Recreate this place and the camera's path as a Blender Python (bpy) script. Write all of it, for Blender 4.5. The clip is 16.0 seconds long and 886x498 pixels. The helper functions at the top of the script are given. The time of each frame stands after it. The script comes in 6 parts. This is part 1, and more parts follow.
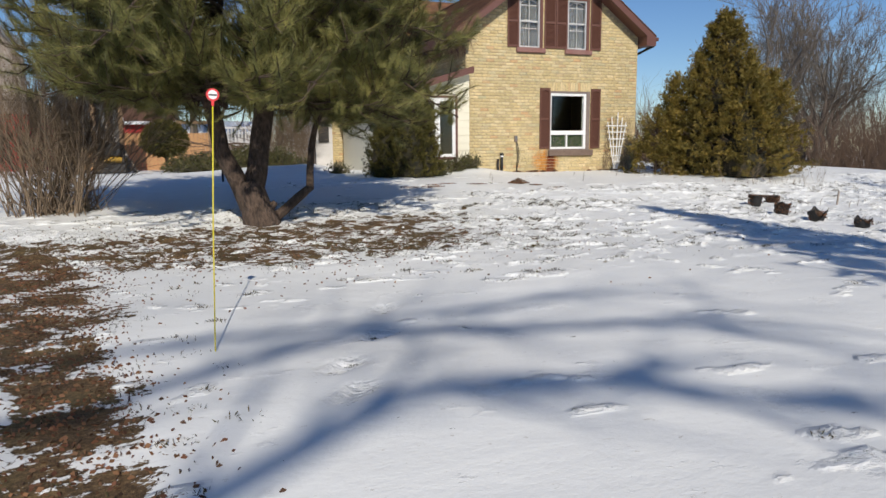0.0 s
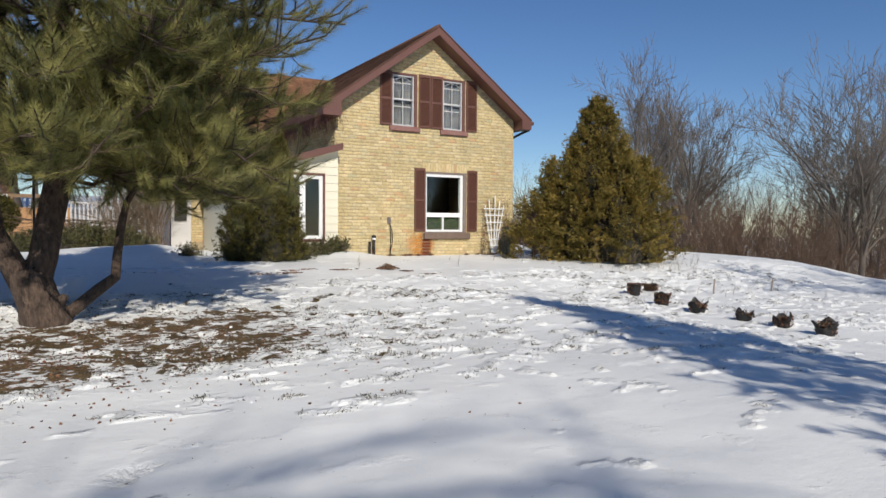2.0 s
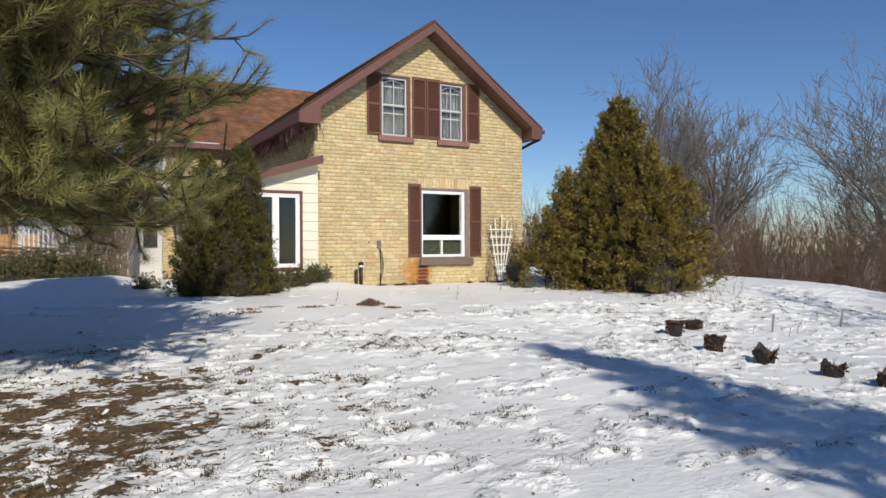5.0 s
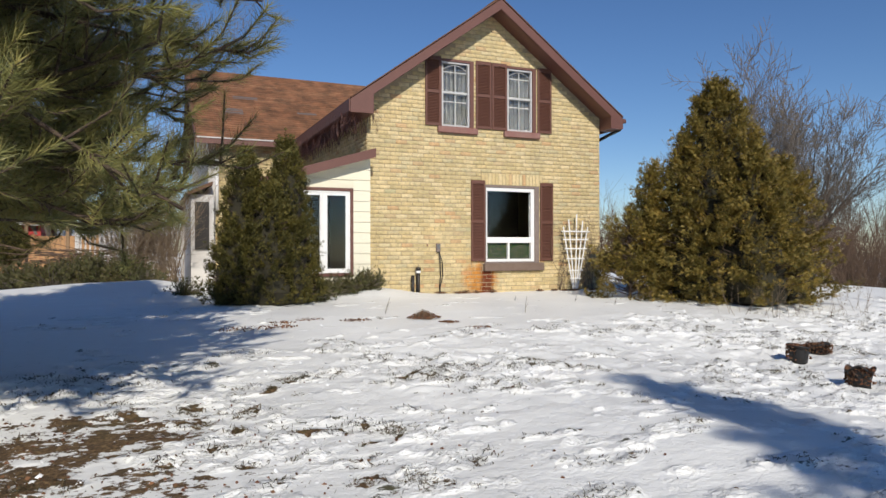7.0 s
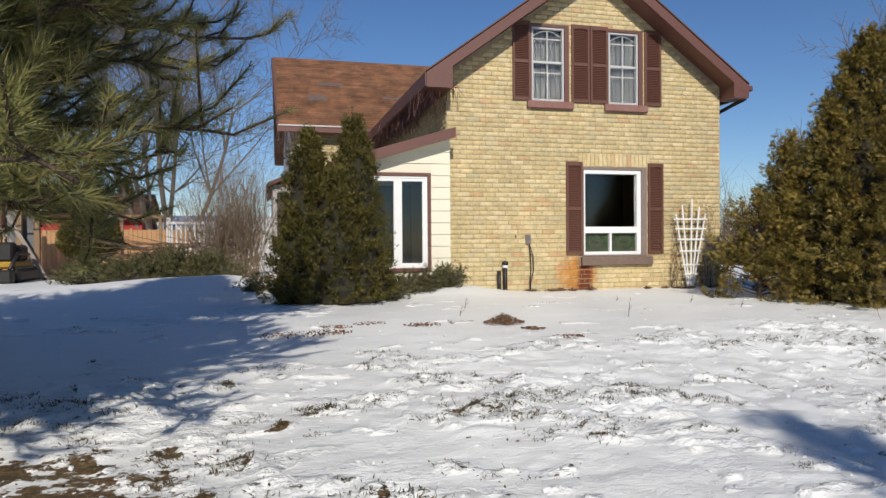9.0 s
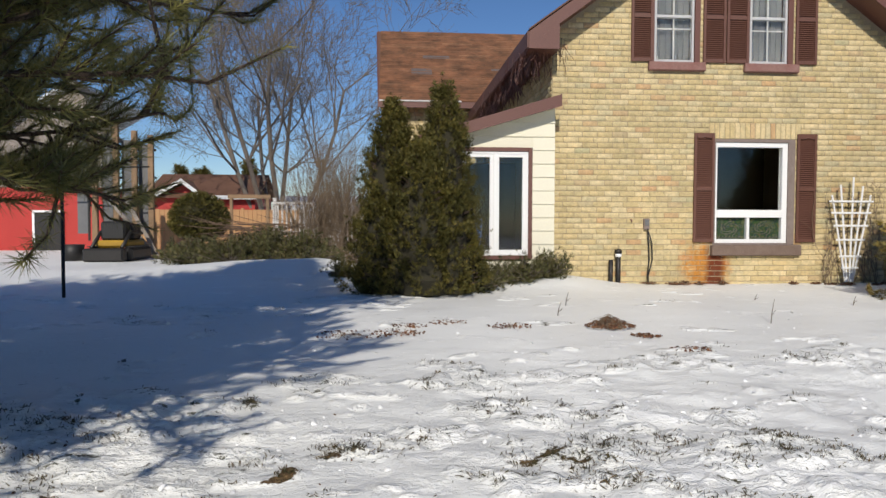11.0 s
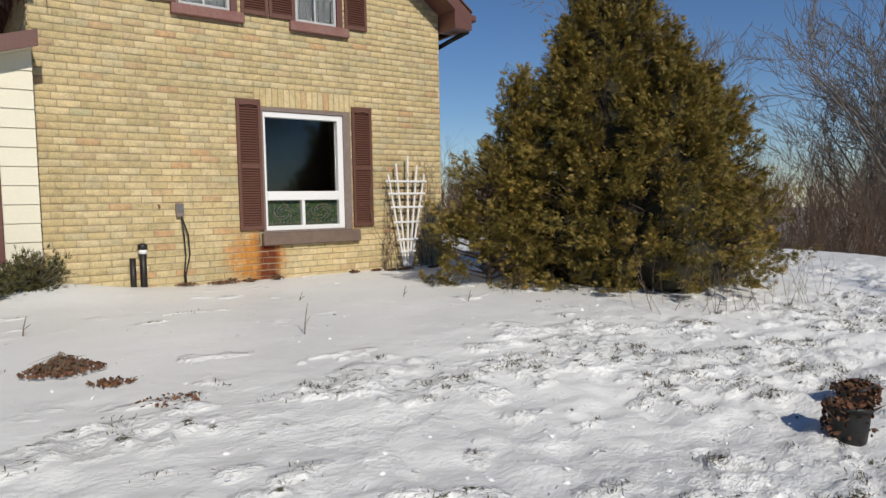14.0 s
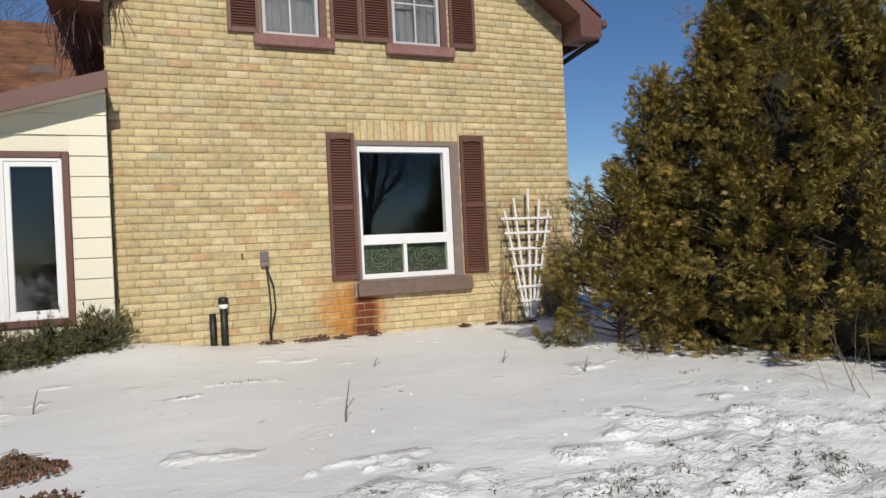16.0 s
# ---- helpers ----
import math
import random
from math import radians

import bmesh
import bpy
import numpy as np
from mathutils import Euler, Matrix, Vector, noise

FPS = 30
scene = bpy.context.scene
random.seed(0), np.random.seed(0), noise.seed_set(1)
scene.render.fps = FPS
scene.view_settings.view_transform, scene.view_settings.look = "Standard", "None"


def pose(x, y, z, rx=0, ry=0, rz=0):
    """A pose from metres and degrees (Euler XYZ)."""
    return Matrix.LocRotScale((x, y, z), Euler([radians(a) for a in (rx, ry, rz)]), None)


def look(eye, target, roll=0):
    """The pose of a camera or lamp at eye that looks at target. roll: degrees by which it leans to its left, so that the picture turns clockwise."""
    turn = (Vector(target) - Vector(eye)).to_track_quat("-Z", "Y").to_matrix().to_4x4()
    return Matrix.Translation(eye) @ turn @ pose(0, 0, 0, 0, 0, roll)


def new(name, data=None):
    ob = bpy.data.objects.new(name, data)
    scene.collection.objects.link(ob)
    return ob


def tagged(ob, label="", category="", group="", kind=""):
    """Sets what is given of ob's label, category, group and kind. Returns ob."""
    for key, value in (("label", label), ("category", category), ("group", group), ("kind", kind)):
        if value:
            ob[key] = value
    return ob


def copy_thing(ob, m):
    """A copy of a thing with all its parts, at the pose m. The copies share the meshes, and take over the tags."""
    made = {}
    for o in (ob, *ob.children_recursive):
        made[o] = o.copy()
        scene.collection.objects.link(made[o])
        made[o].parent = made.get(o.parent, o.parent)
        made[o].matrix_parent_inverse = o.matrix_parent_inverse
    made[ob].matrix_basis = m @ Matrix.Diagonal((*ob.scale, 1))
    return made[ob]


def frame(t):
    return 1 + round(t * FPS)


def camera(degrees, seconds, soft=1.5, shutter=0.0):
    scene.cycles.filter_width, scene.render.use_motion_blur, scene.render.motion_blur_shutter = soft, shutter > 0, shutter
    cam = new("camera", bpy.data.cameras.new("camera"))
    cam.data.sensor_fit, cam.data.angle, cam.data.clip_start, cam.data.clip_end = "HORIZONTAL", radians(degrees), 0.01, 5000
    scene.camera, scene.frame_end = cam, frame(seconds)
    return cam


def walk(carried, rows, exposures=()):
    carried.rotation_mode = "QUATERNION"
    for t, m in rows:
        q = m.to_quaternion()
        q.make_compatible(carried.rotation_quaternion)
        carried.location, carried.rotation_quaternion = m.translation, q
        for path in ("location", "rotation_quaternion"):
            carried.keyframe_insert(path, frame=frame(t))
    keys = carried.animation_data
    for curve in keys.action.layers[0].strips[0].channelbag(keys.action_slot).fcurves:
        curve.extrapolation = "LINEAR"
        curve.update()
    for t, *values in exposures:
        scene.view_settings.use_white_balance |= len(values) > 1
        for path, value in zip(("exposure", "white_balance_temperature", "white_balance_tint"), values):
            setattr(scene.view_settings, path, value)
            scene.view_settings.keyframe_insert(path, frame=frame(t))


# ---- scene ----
cam = camera(66.1, 16.0)

PATH = [
    (0, (-9.465, -17.323, 0.743), (-8.768, -15.473, 0.444), -0.5),
    (0.5, (-9.195, -17.076, 0.764), (-8.343, -15.282, 0.53), -0.5),
    (1, (-8.921, -16.826, 0.798), (-7.962, -15.078, 0.643), -0.4),
    (1.5, (-8.701, -16.499, 0.807), (-7.689, -14.776, 0.709), -0.1),
    (2, (-8.44, -16.161, 0.785), (-7.439, -14.43, 0.718), 0.4),
    (2.5, (-8.236, -15.831, 0.807), (-7.288, -14.071, 0.752), 0.4),
    (3, (-8.031, -15.472, 0.824), (-7.113, -13.695, 0.778), -0.2),
    (3.5, (-7.758, -15.168, 0.835), (-6.806, -13.409, 0.801), -0.3),
    (3.7, (-7.664, -15.039, 0.855), (-6.685, -13.294, 0.828), -0.2),
    (5.8, (-6.558, -13.625, 0.878), (-5.605, -11.867, 0.882), -0.1),
    (6, (-6.47, -13.486, 0.875), (-5.55, -11.711, 0.874), -0.1),
    (6.5, (-6.261, -13.132, 0.904), (-5.409, -11.322, 0.9), 0.0),
    (7, (-6.13, -12.761, 0.895), (-5.338, -10.925, 0.896), -0.1),
    (7.5, (-5.957, -12.413, 0.901), (-5.241, -10.545, 0.919), -0.2),
    (8, (-5.741, -12.093, 0.917), (-5.115, -10.193, 0.939), -0.1),
    (8.5, (-5.532, -11.762, 0.906), (-4.98, -9.839, 0.911), -0.1),
    (9, (-5.277, -11.437, 0.896), (-4.775, -9.501, 0.874), -0.4),
    (9.5, (-5.067, -11.142, 0.886), (-4.647, -9.187, 0.839), -0.5),
    (9.7, (-5.008, -11.016, 0.866), (-4.641, -9.051, 0.81), -0.7),
    (11.8, (-4.336, -9.794, 0.977), (-4.209, -7.8, 0.893), 0.7),
    (12, (-4.208, -9.672, 0.968), (-4.008, -7.684, 0.881), 0.8),
    (12.5, (-3.975, -9.409, 0.984), (-3.525, -7.463, 0.888), 0.4),
    (13, (-3.734, -9.1, 0.967), (-2.981, -7.249, 0.872), -0.3),
    (13.5, (-3.418, -8.856, 0.945), (-2.397, -7.139, 0.84), -0.9),
    (14, (-3.1, -8.618, 0.935), (-1.916, -7.011, 0.804), -1.1),
    (14.5, (-2.755, -8.312, 0.955), (-1.522, -6.745, 0.798), -1.6),
    (15, (-2.417, -8.07, 0.942), (-1.256, -6.449, 0.789), -2.3),
    (15.5, (-2.127, -7.863, 0.944), (-1.15, -6.121, 0.84), -2.7),
    (16, (-1.797, -7.674, 0.937), (-1.03, -5.827, 0.939), -2.7),
]
walk(cam, [(t, look(eye, target, roll)) for t, eye, target, roll in PATH],
     [(0.0, -0.12), (3.5, -0.07), (7.0, -0.06), (9.5, -0.14), (12.0, -0.20), (13.0, -0.24), (14.5, -0.38), (16.0, -0.30)])

# ---- world, sun ----
SUN_EL, SUN_AZ = radians(35.0), math.atan2(-0.157, -0.988)
world = bpy.data.worlds.new("sky")
scene.world = world
world.use_nodes = True
sky = world.node_tree.nodes.new("ShaderNodeTexSky")
sky.sky_type = "NISHITA"
sky.sun_disc = False
sky.sun_elevation, sky.sun_rotation = SUN_EL, SUN_AZ
sky.altitude = 600.0
sky.air_density, sky.dust_density, sky.ozone_density = 1.0, 0.05, 4.5
backg = world.node_tree.nodes["Background"]
backg.inputs["Strength"].default_value = 0.097
vivid = world.node_tree.nodes.new("ShaderNodeHueSaturation")
vivid.inputs["Hue"].default_value = 0.506
vivid.inputs["Saturation"].default_value = 1.12
world.node_tree.links.new(sky.outputs[0], vivid.inputs["Color"])
world.node_tree.links.new(vivid.outputs[0], backg.inputs["Color"])
sun_data = bpy.data.lights.new("sun", "SUN")
sun_data.energy, sun_data.angle, sun_data.color = 4.5, radians(0.53), (1.0, 0.93, 0.82)
sun = new("sun", sun_data)
to_sun = Vector((math.sin(SUN_AZ) * math.cos(SUN_EL), math.cos(SUN_AZ) * math.cos(SUN_EL), math.sin(SUN_EL)))
sun.matrix_world = look(to_sun * 60, (0, 0, 0))
scene.view_settings.exposure = 0.0


# ---- materials ----
def shade(name, build):
    m = bpy.data.materials.new(name)
    m.use_nodes = True
    nt = m.node_tree
    bsdf = nt.nodes["Principled BSDF"]
    build(nt, bsdf)
    return m


def nd(nt, kind, **props):
    n = nt.nodes.new(kind)
    for k, v in props.items():
        if k in n.inputs:
            n.inputs[k].default_value = v
        elif k == "blend_type":
            n.blend_type = v
        elif k == "data_type":
            n.data_type = v
        elif k == "operation":
            n.operation = v
        elif k == "attribute_name":
            n.attribute_name = v
    return n


def coords(nt, scale=(1, 1, 1)):
    c = nt.nodes.new("ShaderNodeTexCoord")
    mp = nt.nodes.new("ShaderNodeMapping")
    mp.inputs["Scale"].default_value = scale
    nt.links.new(c.outputs["Object"], mp.inputs["Vector"])
    return mp.outputs["Vector"]


def noise_at(nt, vec, scale, detail=4.0, rough=0.6):
    n = nd(nt, "ShaderNodeTexNoise", Scale=scale, Detail=detail, Roughness=rough)
    nt.links.new(vec, n.inputs["Vector"])
    return n.outputs["Fac"]


def ramp(nt, fac, stops):
    r = nt.nodes.new("ShaderNodeValToRGB")
    e = r.color_ramp.elements
    while len(e) < len(stops):
        e.new(0.5)
    for el, (p, c) in zip(e, stops):
        el.position = p
        el.color = (*c, 1) if len(c) == 3 else c
    nt.links.new(fac, r.inputs["Fac"])
    return r.outputs["Color"]


def mix(nt, fac, a, b, blend="MIX"):
    n = nt.nodes.new("ShaderNodeMixRGB")
    n.blend_type = blend
    for sock, v in ((n.inputs["Fac"], fac), (n.inputs["Color1"], a), (n.inputs["Color2"], b)):
        if isinstance(v, (int, float)):
            sock.default_value = v
        elif isinstance(v, tuple):
            sock.default_value = (*v, 1)
        else:
            nt.links.new(v, sock)
    return n.outputs["Color"]


def mth(nt, op, a, b=0.0, clamp=False):
    n = nt.nodes.new("ShaderNodeMath")
    n.operation = op
    n.use_clamp = clamp
    for sock, v in ((n.inputs[0], a), (n.inputs[1], b)):
        if isinstance(v, (int, float)):
            sock.default_value = v
        else:
            nt.links.new(v, sock)
    return n.outputs[0]


def bump(nt, bsdf, height, strength=0.5, dist=0.01):
    b = nd(nt, "ShaderNodeBump", Strength=strength, Distance=dist)
    nt.links.new(height, b.inputs["Height"])
    nt.links.new(b.outputs["Normal"], bsdf.inputs["Normal"])


def plain(name, a, b, scale=6.0, rough=0.7, metal=0.0, relief=0.3, dist=0.004, stretch=(1, 1, 1), fine=60.0, grain=0.22):
    """A surface that wanders between two colours, with grain."""
    def build(nt, bsdf):
        v = coords(nt, stretch)
        big = noise_at(nt, v, scale)
        small = noise_at(nt, v, fine, 3.0)
        c = mix(nt, big, a, b)
        dark = ramp(nt, small, [(0.3, (1 - grain,) * 3), (0.7, (1 + grain * 0.5,) * 3)])
        nt.links.new(mix(nt, 1.0, c, dark, "MULTIPLY"), bsdf.inputs["Base Color"])
        bsdf.inputs["Roughness"].default_value = rough
        bsdf.inputs["Metallic"].default_value = metal
        bump(nt, bsdf, mth(nt, "ADD", big, small), relief, dist)
    return shade(name, build)


def leafy(name, colours, rough=0.6, per_object=False):
    """Foliage or other pieces: each island takes its own colour."""
    def build(nt, bsdf):
        if per_object:
            r = nt.nodes.new("ShaderNodeObjectInfo").outputs["Random"]
        else:
            r = nt.nodes.new("ShaderNodeNewGeometry").outputs["Random Per Island"]
        n = len(colours)
        c = ramp(nt, r, [(i / max(1, n - 1), k) for i, k in enumerate(colours)])
        v = coords(nt)
        c = mix(nt, 1.0, c, ramp(nt, noise_at(nt, v, 2.4, 4.0, 0.65), [(0.3, (0.55, 0.6, 0.58)), (0.7, (1.5, 1.38, 1.2))]), "MULTIPLY")
        nt.links.new(c, bsdf.inputs["Base Color"])
        bsdf.inputs["Roughness"].default_value = rough
        bsdf.inputs["Specular IOR Level"].default_value = 0.3
    return shade(name, build)


def ground_surface():
    def build(nt, bsdf):
        v = coords(nt)
        at = nt.nodes.new("ShaderNodeAttribute")
        at.attribute_name = "bare"
        ragged = noise_at(nt, v, 2.6, 8.0, 0.72)
        speck = noise_at(nt, coords(nt, (1.0, 1.6, 1.0)), 9.0, 5.0, 0.7)
        k = mth(nt, "ADD", at.outputs["Fac"], mth(nt, "MULTIPLY", mth(nt, "SUBTRACT", ragged, 0.5), 2.4))
        k = mth(nt, "ADD", k, mth(nt, "MULTIPLY", mth(nt, "SUBTRACT", speck, 0.5), 1.5))
        bare = ramp(nt, k, [(0.50, (0, 0, 0)), (0.56, (1, 1, 1))])
        # snow: glazed and faintly soiled, brighter where the crust is broken
        streak = noise_at(nt, coords(nt, (0.75, 1.25, 1.0)), 2.2, 9.0, 0.68)
        grit = noise_at(nt, v, 46.0, 4.0, 0.7)
        wide = noise_at(nt, v, 0.35, 3.0)
        at2 = nt.nodes.new("ShaderNodeAttribute")
        at2.attribute_name = "broken"
        brk = ramp(nt, mth(nt, "ADD", streak, mth(nt, "MULTIPLY", at2.outputs["Fac"], 0.20)), [(0.59, (0, 0, 0)), (0.68, (1, 1, 1))])
        snow = ramp(nt, wide, [(0.3, (0.72, 0.725, 0.71)), (0.7, (0.83, 0.83, 0.80))])
        snow = mix(nt, brk, snow, (0.93, 0.93, 0.905))
        dirt = noise_at(nt, coords(nt, (0.8, 1.4, 1.0)), 14.0, 6.0, 0.75)
        snow = mix(nt, ramp(nt, dirt, [(0.63, (0, 0, 0)), (0.72, (0.75, 0.75, 0.75))]), snow, (0.42, 0.38, 0.32))
        speckle = noise_at(nt, coords(nt, (0.8, 1.5, 1.0)), 8.5, 7.0, 0.78)
        speckle = ramp(nt, mth(nt, "ADD", speckle, mth(nt, "MULTIPLY", at2.outputs["Fac"], 0.105)), [(0.66, (0, 0, 0)), (0.695, (1, 1, 1))])
        snow = mix(nt, speckle, snow, (0.075, 0.070, 0.036))
        litter = ramp(nt, noise_at(nt, v, 34.0, 6.0, 0.8), [(0.30, (0.03, 0.02, 0.012)), (0.5, (0.125, 0.082, 0.044)), (0.70, (0.30, 0.21, 0.11))])
        litter = mix(nt, 1.0, litter, ramp(nt, noise_at(nt, v, 4.0, 5.0), [(0.3, (0.6, 0.6, 0.6)), (0.7, (1.35, 1.25, 1.1))]), "MULTIPLY")
        litter = mix(nt, ramp(nt, noise_at(nt, v, 1.7, 4.0), [(0.5, (0, 0, 0)), (0.75, (0.5, 0.5, 0.5))]), litter, (0.10, 0.10, 0.04))
        nt.links.new(mix(nt, bare, snow, litter), bsdf.inputs["Base Color"])
        rough = ramp(nt, wide, [(0.35, (0.40, 0.40, 0.40)), (0.65, (0.62, 0.62, 0.62))])
        nt.links.new(mix(nt, bare, rough, (0.95, 0.95, 0.95)), bsdf.inputs["Roughness"])
        bsdf.inputs["Specular IOR Level"].default_value = 0.3
        lump = noise_at(nt, coords(nt, (0.8, 1.3, 1.0)), 7.0, 6.0, 0.65)
        h = mth(nt, "ADD", mth(nt, "MULTIPLY", lump, mth(nt, "ADD", mth(nt, "MULTIPLY", at2.outputs["Fac"], 1.1), 0.25)), mth(nt, "MULTIPLY", grit, 0.05))
        h = mth(nt, "ADD", h, mth(nt, "MULTIPLY", brk, 0.24))
        h = mth(nt, "SUBTRACT", h, mth(nt, "MULTIPLY", bare, 0.5))
        h = mth(nt, "ADD", h, mth(nt, "MULTIPLY", mth(nt, "MULTIPLY", bare, noise_at(nt, v, 60.0, 4.0, 0.8)), 0.8))
        flake = ramp(nt, noise_at(nt, coords(nt, (0.7, 1.3, 1.0)), 19.0, 4.0, 0.7), [(0.44, (0, 0, 0)), (0.56, (1, 1, 1))])
        h = mth(nt, "ADD", h, mth(nt, "MULTIPLY", mth(nt, "MULTIPLY", flake, mth(nt, "ADD", at2.outputs["Fac"], 0.0)), 0.45))
        bump(nt, bsdf, h, 0.8, 0.035)
    return shade("snowy_lawn", build)


def brick_surface(name, per_object):
    def build(nt, bsdf):
        if per_object:
            r = nt.nodes.new("ShaderNodeObjectInfo").outputs["Random"]
        else:
            r = nt.nodes.new("ShaderNodeNewGeometry").outputs["Random Per Island"]
        c = ramp(nt, r, [(0.0, (0.51, 0.415, 0.225)), (0.15, (0.62, 0.49, 0.265)), (0.32, (0.56, 0.46, 0.25)), (0.48, (0.68, 0.56, 0.33)), (0.62, (0.57, 0.46, 0.25)), (0.76, (0.69, 0.57, 0.345)), (0.87, (0.54, 0.47, 0.29)), (0.95, (0.59, 0.38, 0.20)), (1.0, (0.50, 0.46, 0.28))])
        g = nt.nodes.new("ShaderNodeNewGeometry").outputs["Position"]
        big = noise_at(nt, g, 1.1, 4.0)
        small = noise_at(nt, g, 55.0, 5.0, 0.7)
        c = mix(nt, 1.0, c, ramp(nt, noise_at(nt, g, 11.0, 5.0, 0.68), [(0.3, (0.76, 0.77, 0.76)), (0.5, (1.0, 1.0, 1.0)), (0.7, (1.16, 1.13, 1.08))]), "MULTIPLY")
        c = mix(nt, 1.0, c, ramp(nt, big, [(0.3, (0.78, 0.79, 0.78)), (0.7, (1.03, 1.00, 0.96))]), "MULTIPLY")
        c = mix(nt, 1.0, c, ramp(nt, small, [(0.3, (0.80, 0.79, 0.76)), (0.6, (1.06, 1.06, 1.06))]), "MULTIPLY")
        # rust that ran down from the sill, and damp near the ground
        sep = nt.nodes.new("ShaderNodeSeparateXYZ")
        nt.links.new(g, sep.inputs[0])
        wob = mth(nt, "MULTIPLY", mth(nt, "SUBTRACT", noise_at(nt, g, 5.0, 5.0), 0.5), 0.5)
        dx = mth(nt, "ABSOLUTE", mth(nt, "SUBTRACT", mth(nt, "ADD", sep.outputs[0], wob), 0.22))
        near = mth(nt, "SUBTRACT", 1.0, mth(nt, "DIVIDE", dx, 0.5), True)
        low = mth(nt, "SUBTRACT", 1.0, mth(nt, "DIVIDE", mth(nt, "ABSOLUTE", mth(nt, "SUBTRACT", sep.outputs[2], 0.25)), 0.55), True)
        rust = mth(nt, "MULTIPLY", mth(nt, "MULTIPLY", mth(nt, "MULTIPLY", near, low), mth(nt, "MULTIPLY", ramp(nt, noise_at(nt, g, 7.0, 6.0, 0.75), [(0.38, (0.15, 0.15, 0.15)), (0.62, (1, 1, 1))]), 1.2)), 2.6, True)
        c = mix(nt, mth(nt, "MULTIPLY", rust, 0.95), c, mix(nt, 1.0, c, (0.90, 0.45, 0.11), "MULTIPLY"))
        dx2 = mth(nt, "ABSOLUTE", mth(nt, "SUBTRACT", mth(nt, "ADD", sep.outputs[0], mth(nt, "MULTIPLY", wob, 0.25)), 0.37))
        core = mth(nt, "MULTIPLY", mth(nt, "SUBTRACT", 1.0, mth(nt, "DIVIDE", dx2, 0.19), True), mth(nt, "MULTIPLY", low, 1.5, True))
        c = mix(nt, mth(nt, "MULTIPLY", core, 1.8, True), c, mix(nt, 1.0, c, (0.30, 0.14, 0.12), "MULTIPLY"))
        nt.links.new(c, bsdf.inputs["Base Color"])
        bsdf.inputs["Roughness"].default_value = 0.88
        bump(nt, bsdf, mth(nt, "ADD", small, mth(nt, "MULTIPLY", noise_at(nt, g, 18.0, 3.0), 1.2)), 0.8, 0.007)
    return shade(name, build)


M_GROUND = ground_surface()
M_BRICK1, M_BRICK2 = brick_surface("yellow_brick", True), brick_surface("yellow_brick_run", False)
M_MORTAR = plain("mortar", (0.30, 0.235, 0.14), (0.44, 0.36, 0.24), 3.0, 0.95)
M_TRIM = plain("brown_trim_paint", (0.125, 0.052, 0.040), (0.155, 0.066, 0.050), 2.0, 0.5, relief=0.08)
M_SHUTTER = plain("brown_shutter_paint", (0.118, 0.050, 0.034), (0.145, 0.062, 0.042), 2.0, 0.5, relief=0.05)
M_SILL = plain("peeling_red_sill", (0.20, 0.065, 0.055), (0.30, 0.19, 0.16), 9.0, 0.8, relief=0.5)
M_STONE_SILL = plain("weathered_brown_sill", (0.13, 0.085, 0.065), (0.22, 0.16, 0.125), 8.0, 0.85, relief=0.6)
M_WHITE = plain("white_window_paint", (0.78, 0.78, 0.78), (0.84, 0.84, 0.83), 2.0, 0.4, relief=0.03, grain=0.05)
M_OLDFRAME = plain("worn_brown_frame", (0.14, 0.095, 0.078), (0.30, 0.25, 0.225), 9.0, 0.75)
M_SIDING = plain("cream_siding_paint", (0.70, 0.66, 0.52), (0.76, 0.72, 0.58), 1.5, 0.55, relief=0.04, grain=0.05)
M_GREYSIDING = plain("grey_white_siding", (0.52, 0.50, 0.48), (0.62, 0.60, 0.58), 2.0, 0.6)
M_SHINGLE = leafy("brown_shingle", [(0.125, 0.060, 0.036), (0.165, 0.082, 0.050), (0.14, 0.068, 0.042), (0.19, 0.10, 0.062)], 0.9)
M_DECK = plain("roof_underlay", (0.12, 0.058, 0.036), (0.15, 0.075, 0.047), 4.0, 0.9)
M_METAL = plain("dark_metal", (0.03, 0.028, 0.027), (0.05, 0.046, 0.043), 8.0, 0.5, 0.6)
M_BLACK = plain("black_plastic", (0.008, 0.008, 0.008), (0.018, 0.016, 0.015), 8.0, 0.55)
# near-black that paints the darkness of unlit rooms behind windows
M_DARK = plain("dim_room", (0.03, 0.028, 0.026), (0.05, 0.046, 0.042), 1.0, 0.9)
M_BARK = plain("pine_bark", (0.035, 0.024, 0.018), (0.16, 0.108, 0.078), 9.0, 0.95, relief=1.0, dist=0.05, stretch=(1, 1, 0.4), fine=26.0, grain=0.6)
M_TWIG = plain("grey_bark", (0.12, 0.10, 0.083), (0.23, 0.195, 0.163), 3.0, 0.9, relief=0.5)
M_REDTWIG = plain("brown_twig", (0.10, 0.062, 0.042), (0.19, 0.125, 0.083), 3.0, 0.9)
M_TANTWIG = plain("tan_twig", (0.16, 0.112, 0.072), (0.27, 0.20, 0.135), 3.0, 0.9)
M_NEEDLE = leafy("pine_needles", [(0.11, 0.13, 0.05), (0.21, 0.20, 0.07), (0.14, 0.155, 0.058), (0.26, 0.23, 0.085), (0.14, 0.155, 0.055)], 0.45)
M_CEDAR = leafy("bronzed_cedar", [(0.085, 0.082, 0.021), (0.20, 0.15, 0.034), (0.125, 0.112, 0.028), (0.28, 0.185, 0.04), (0.155, 0.13, 0.033)], 0.55)
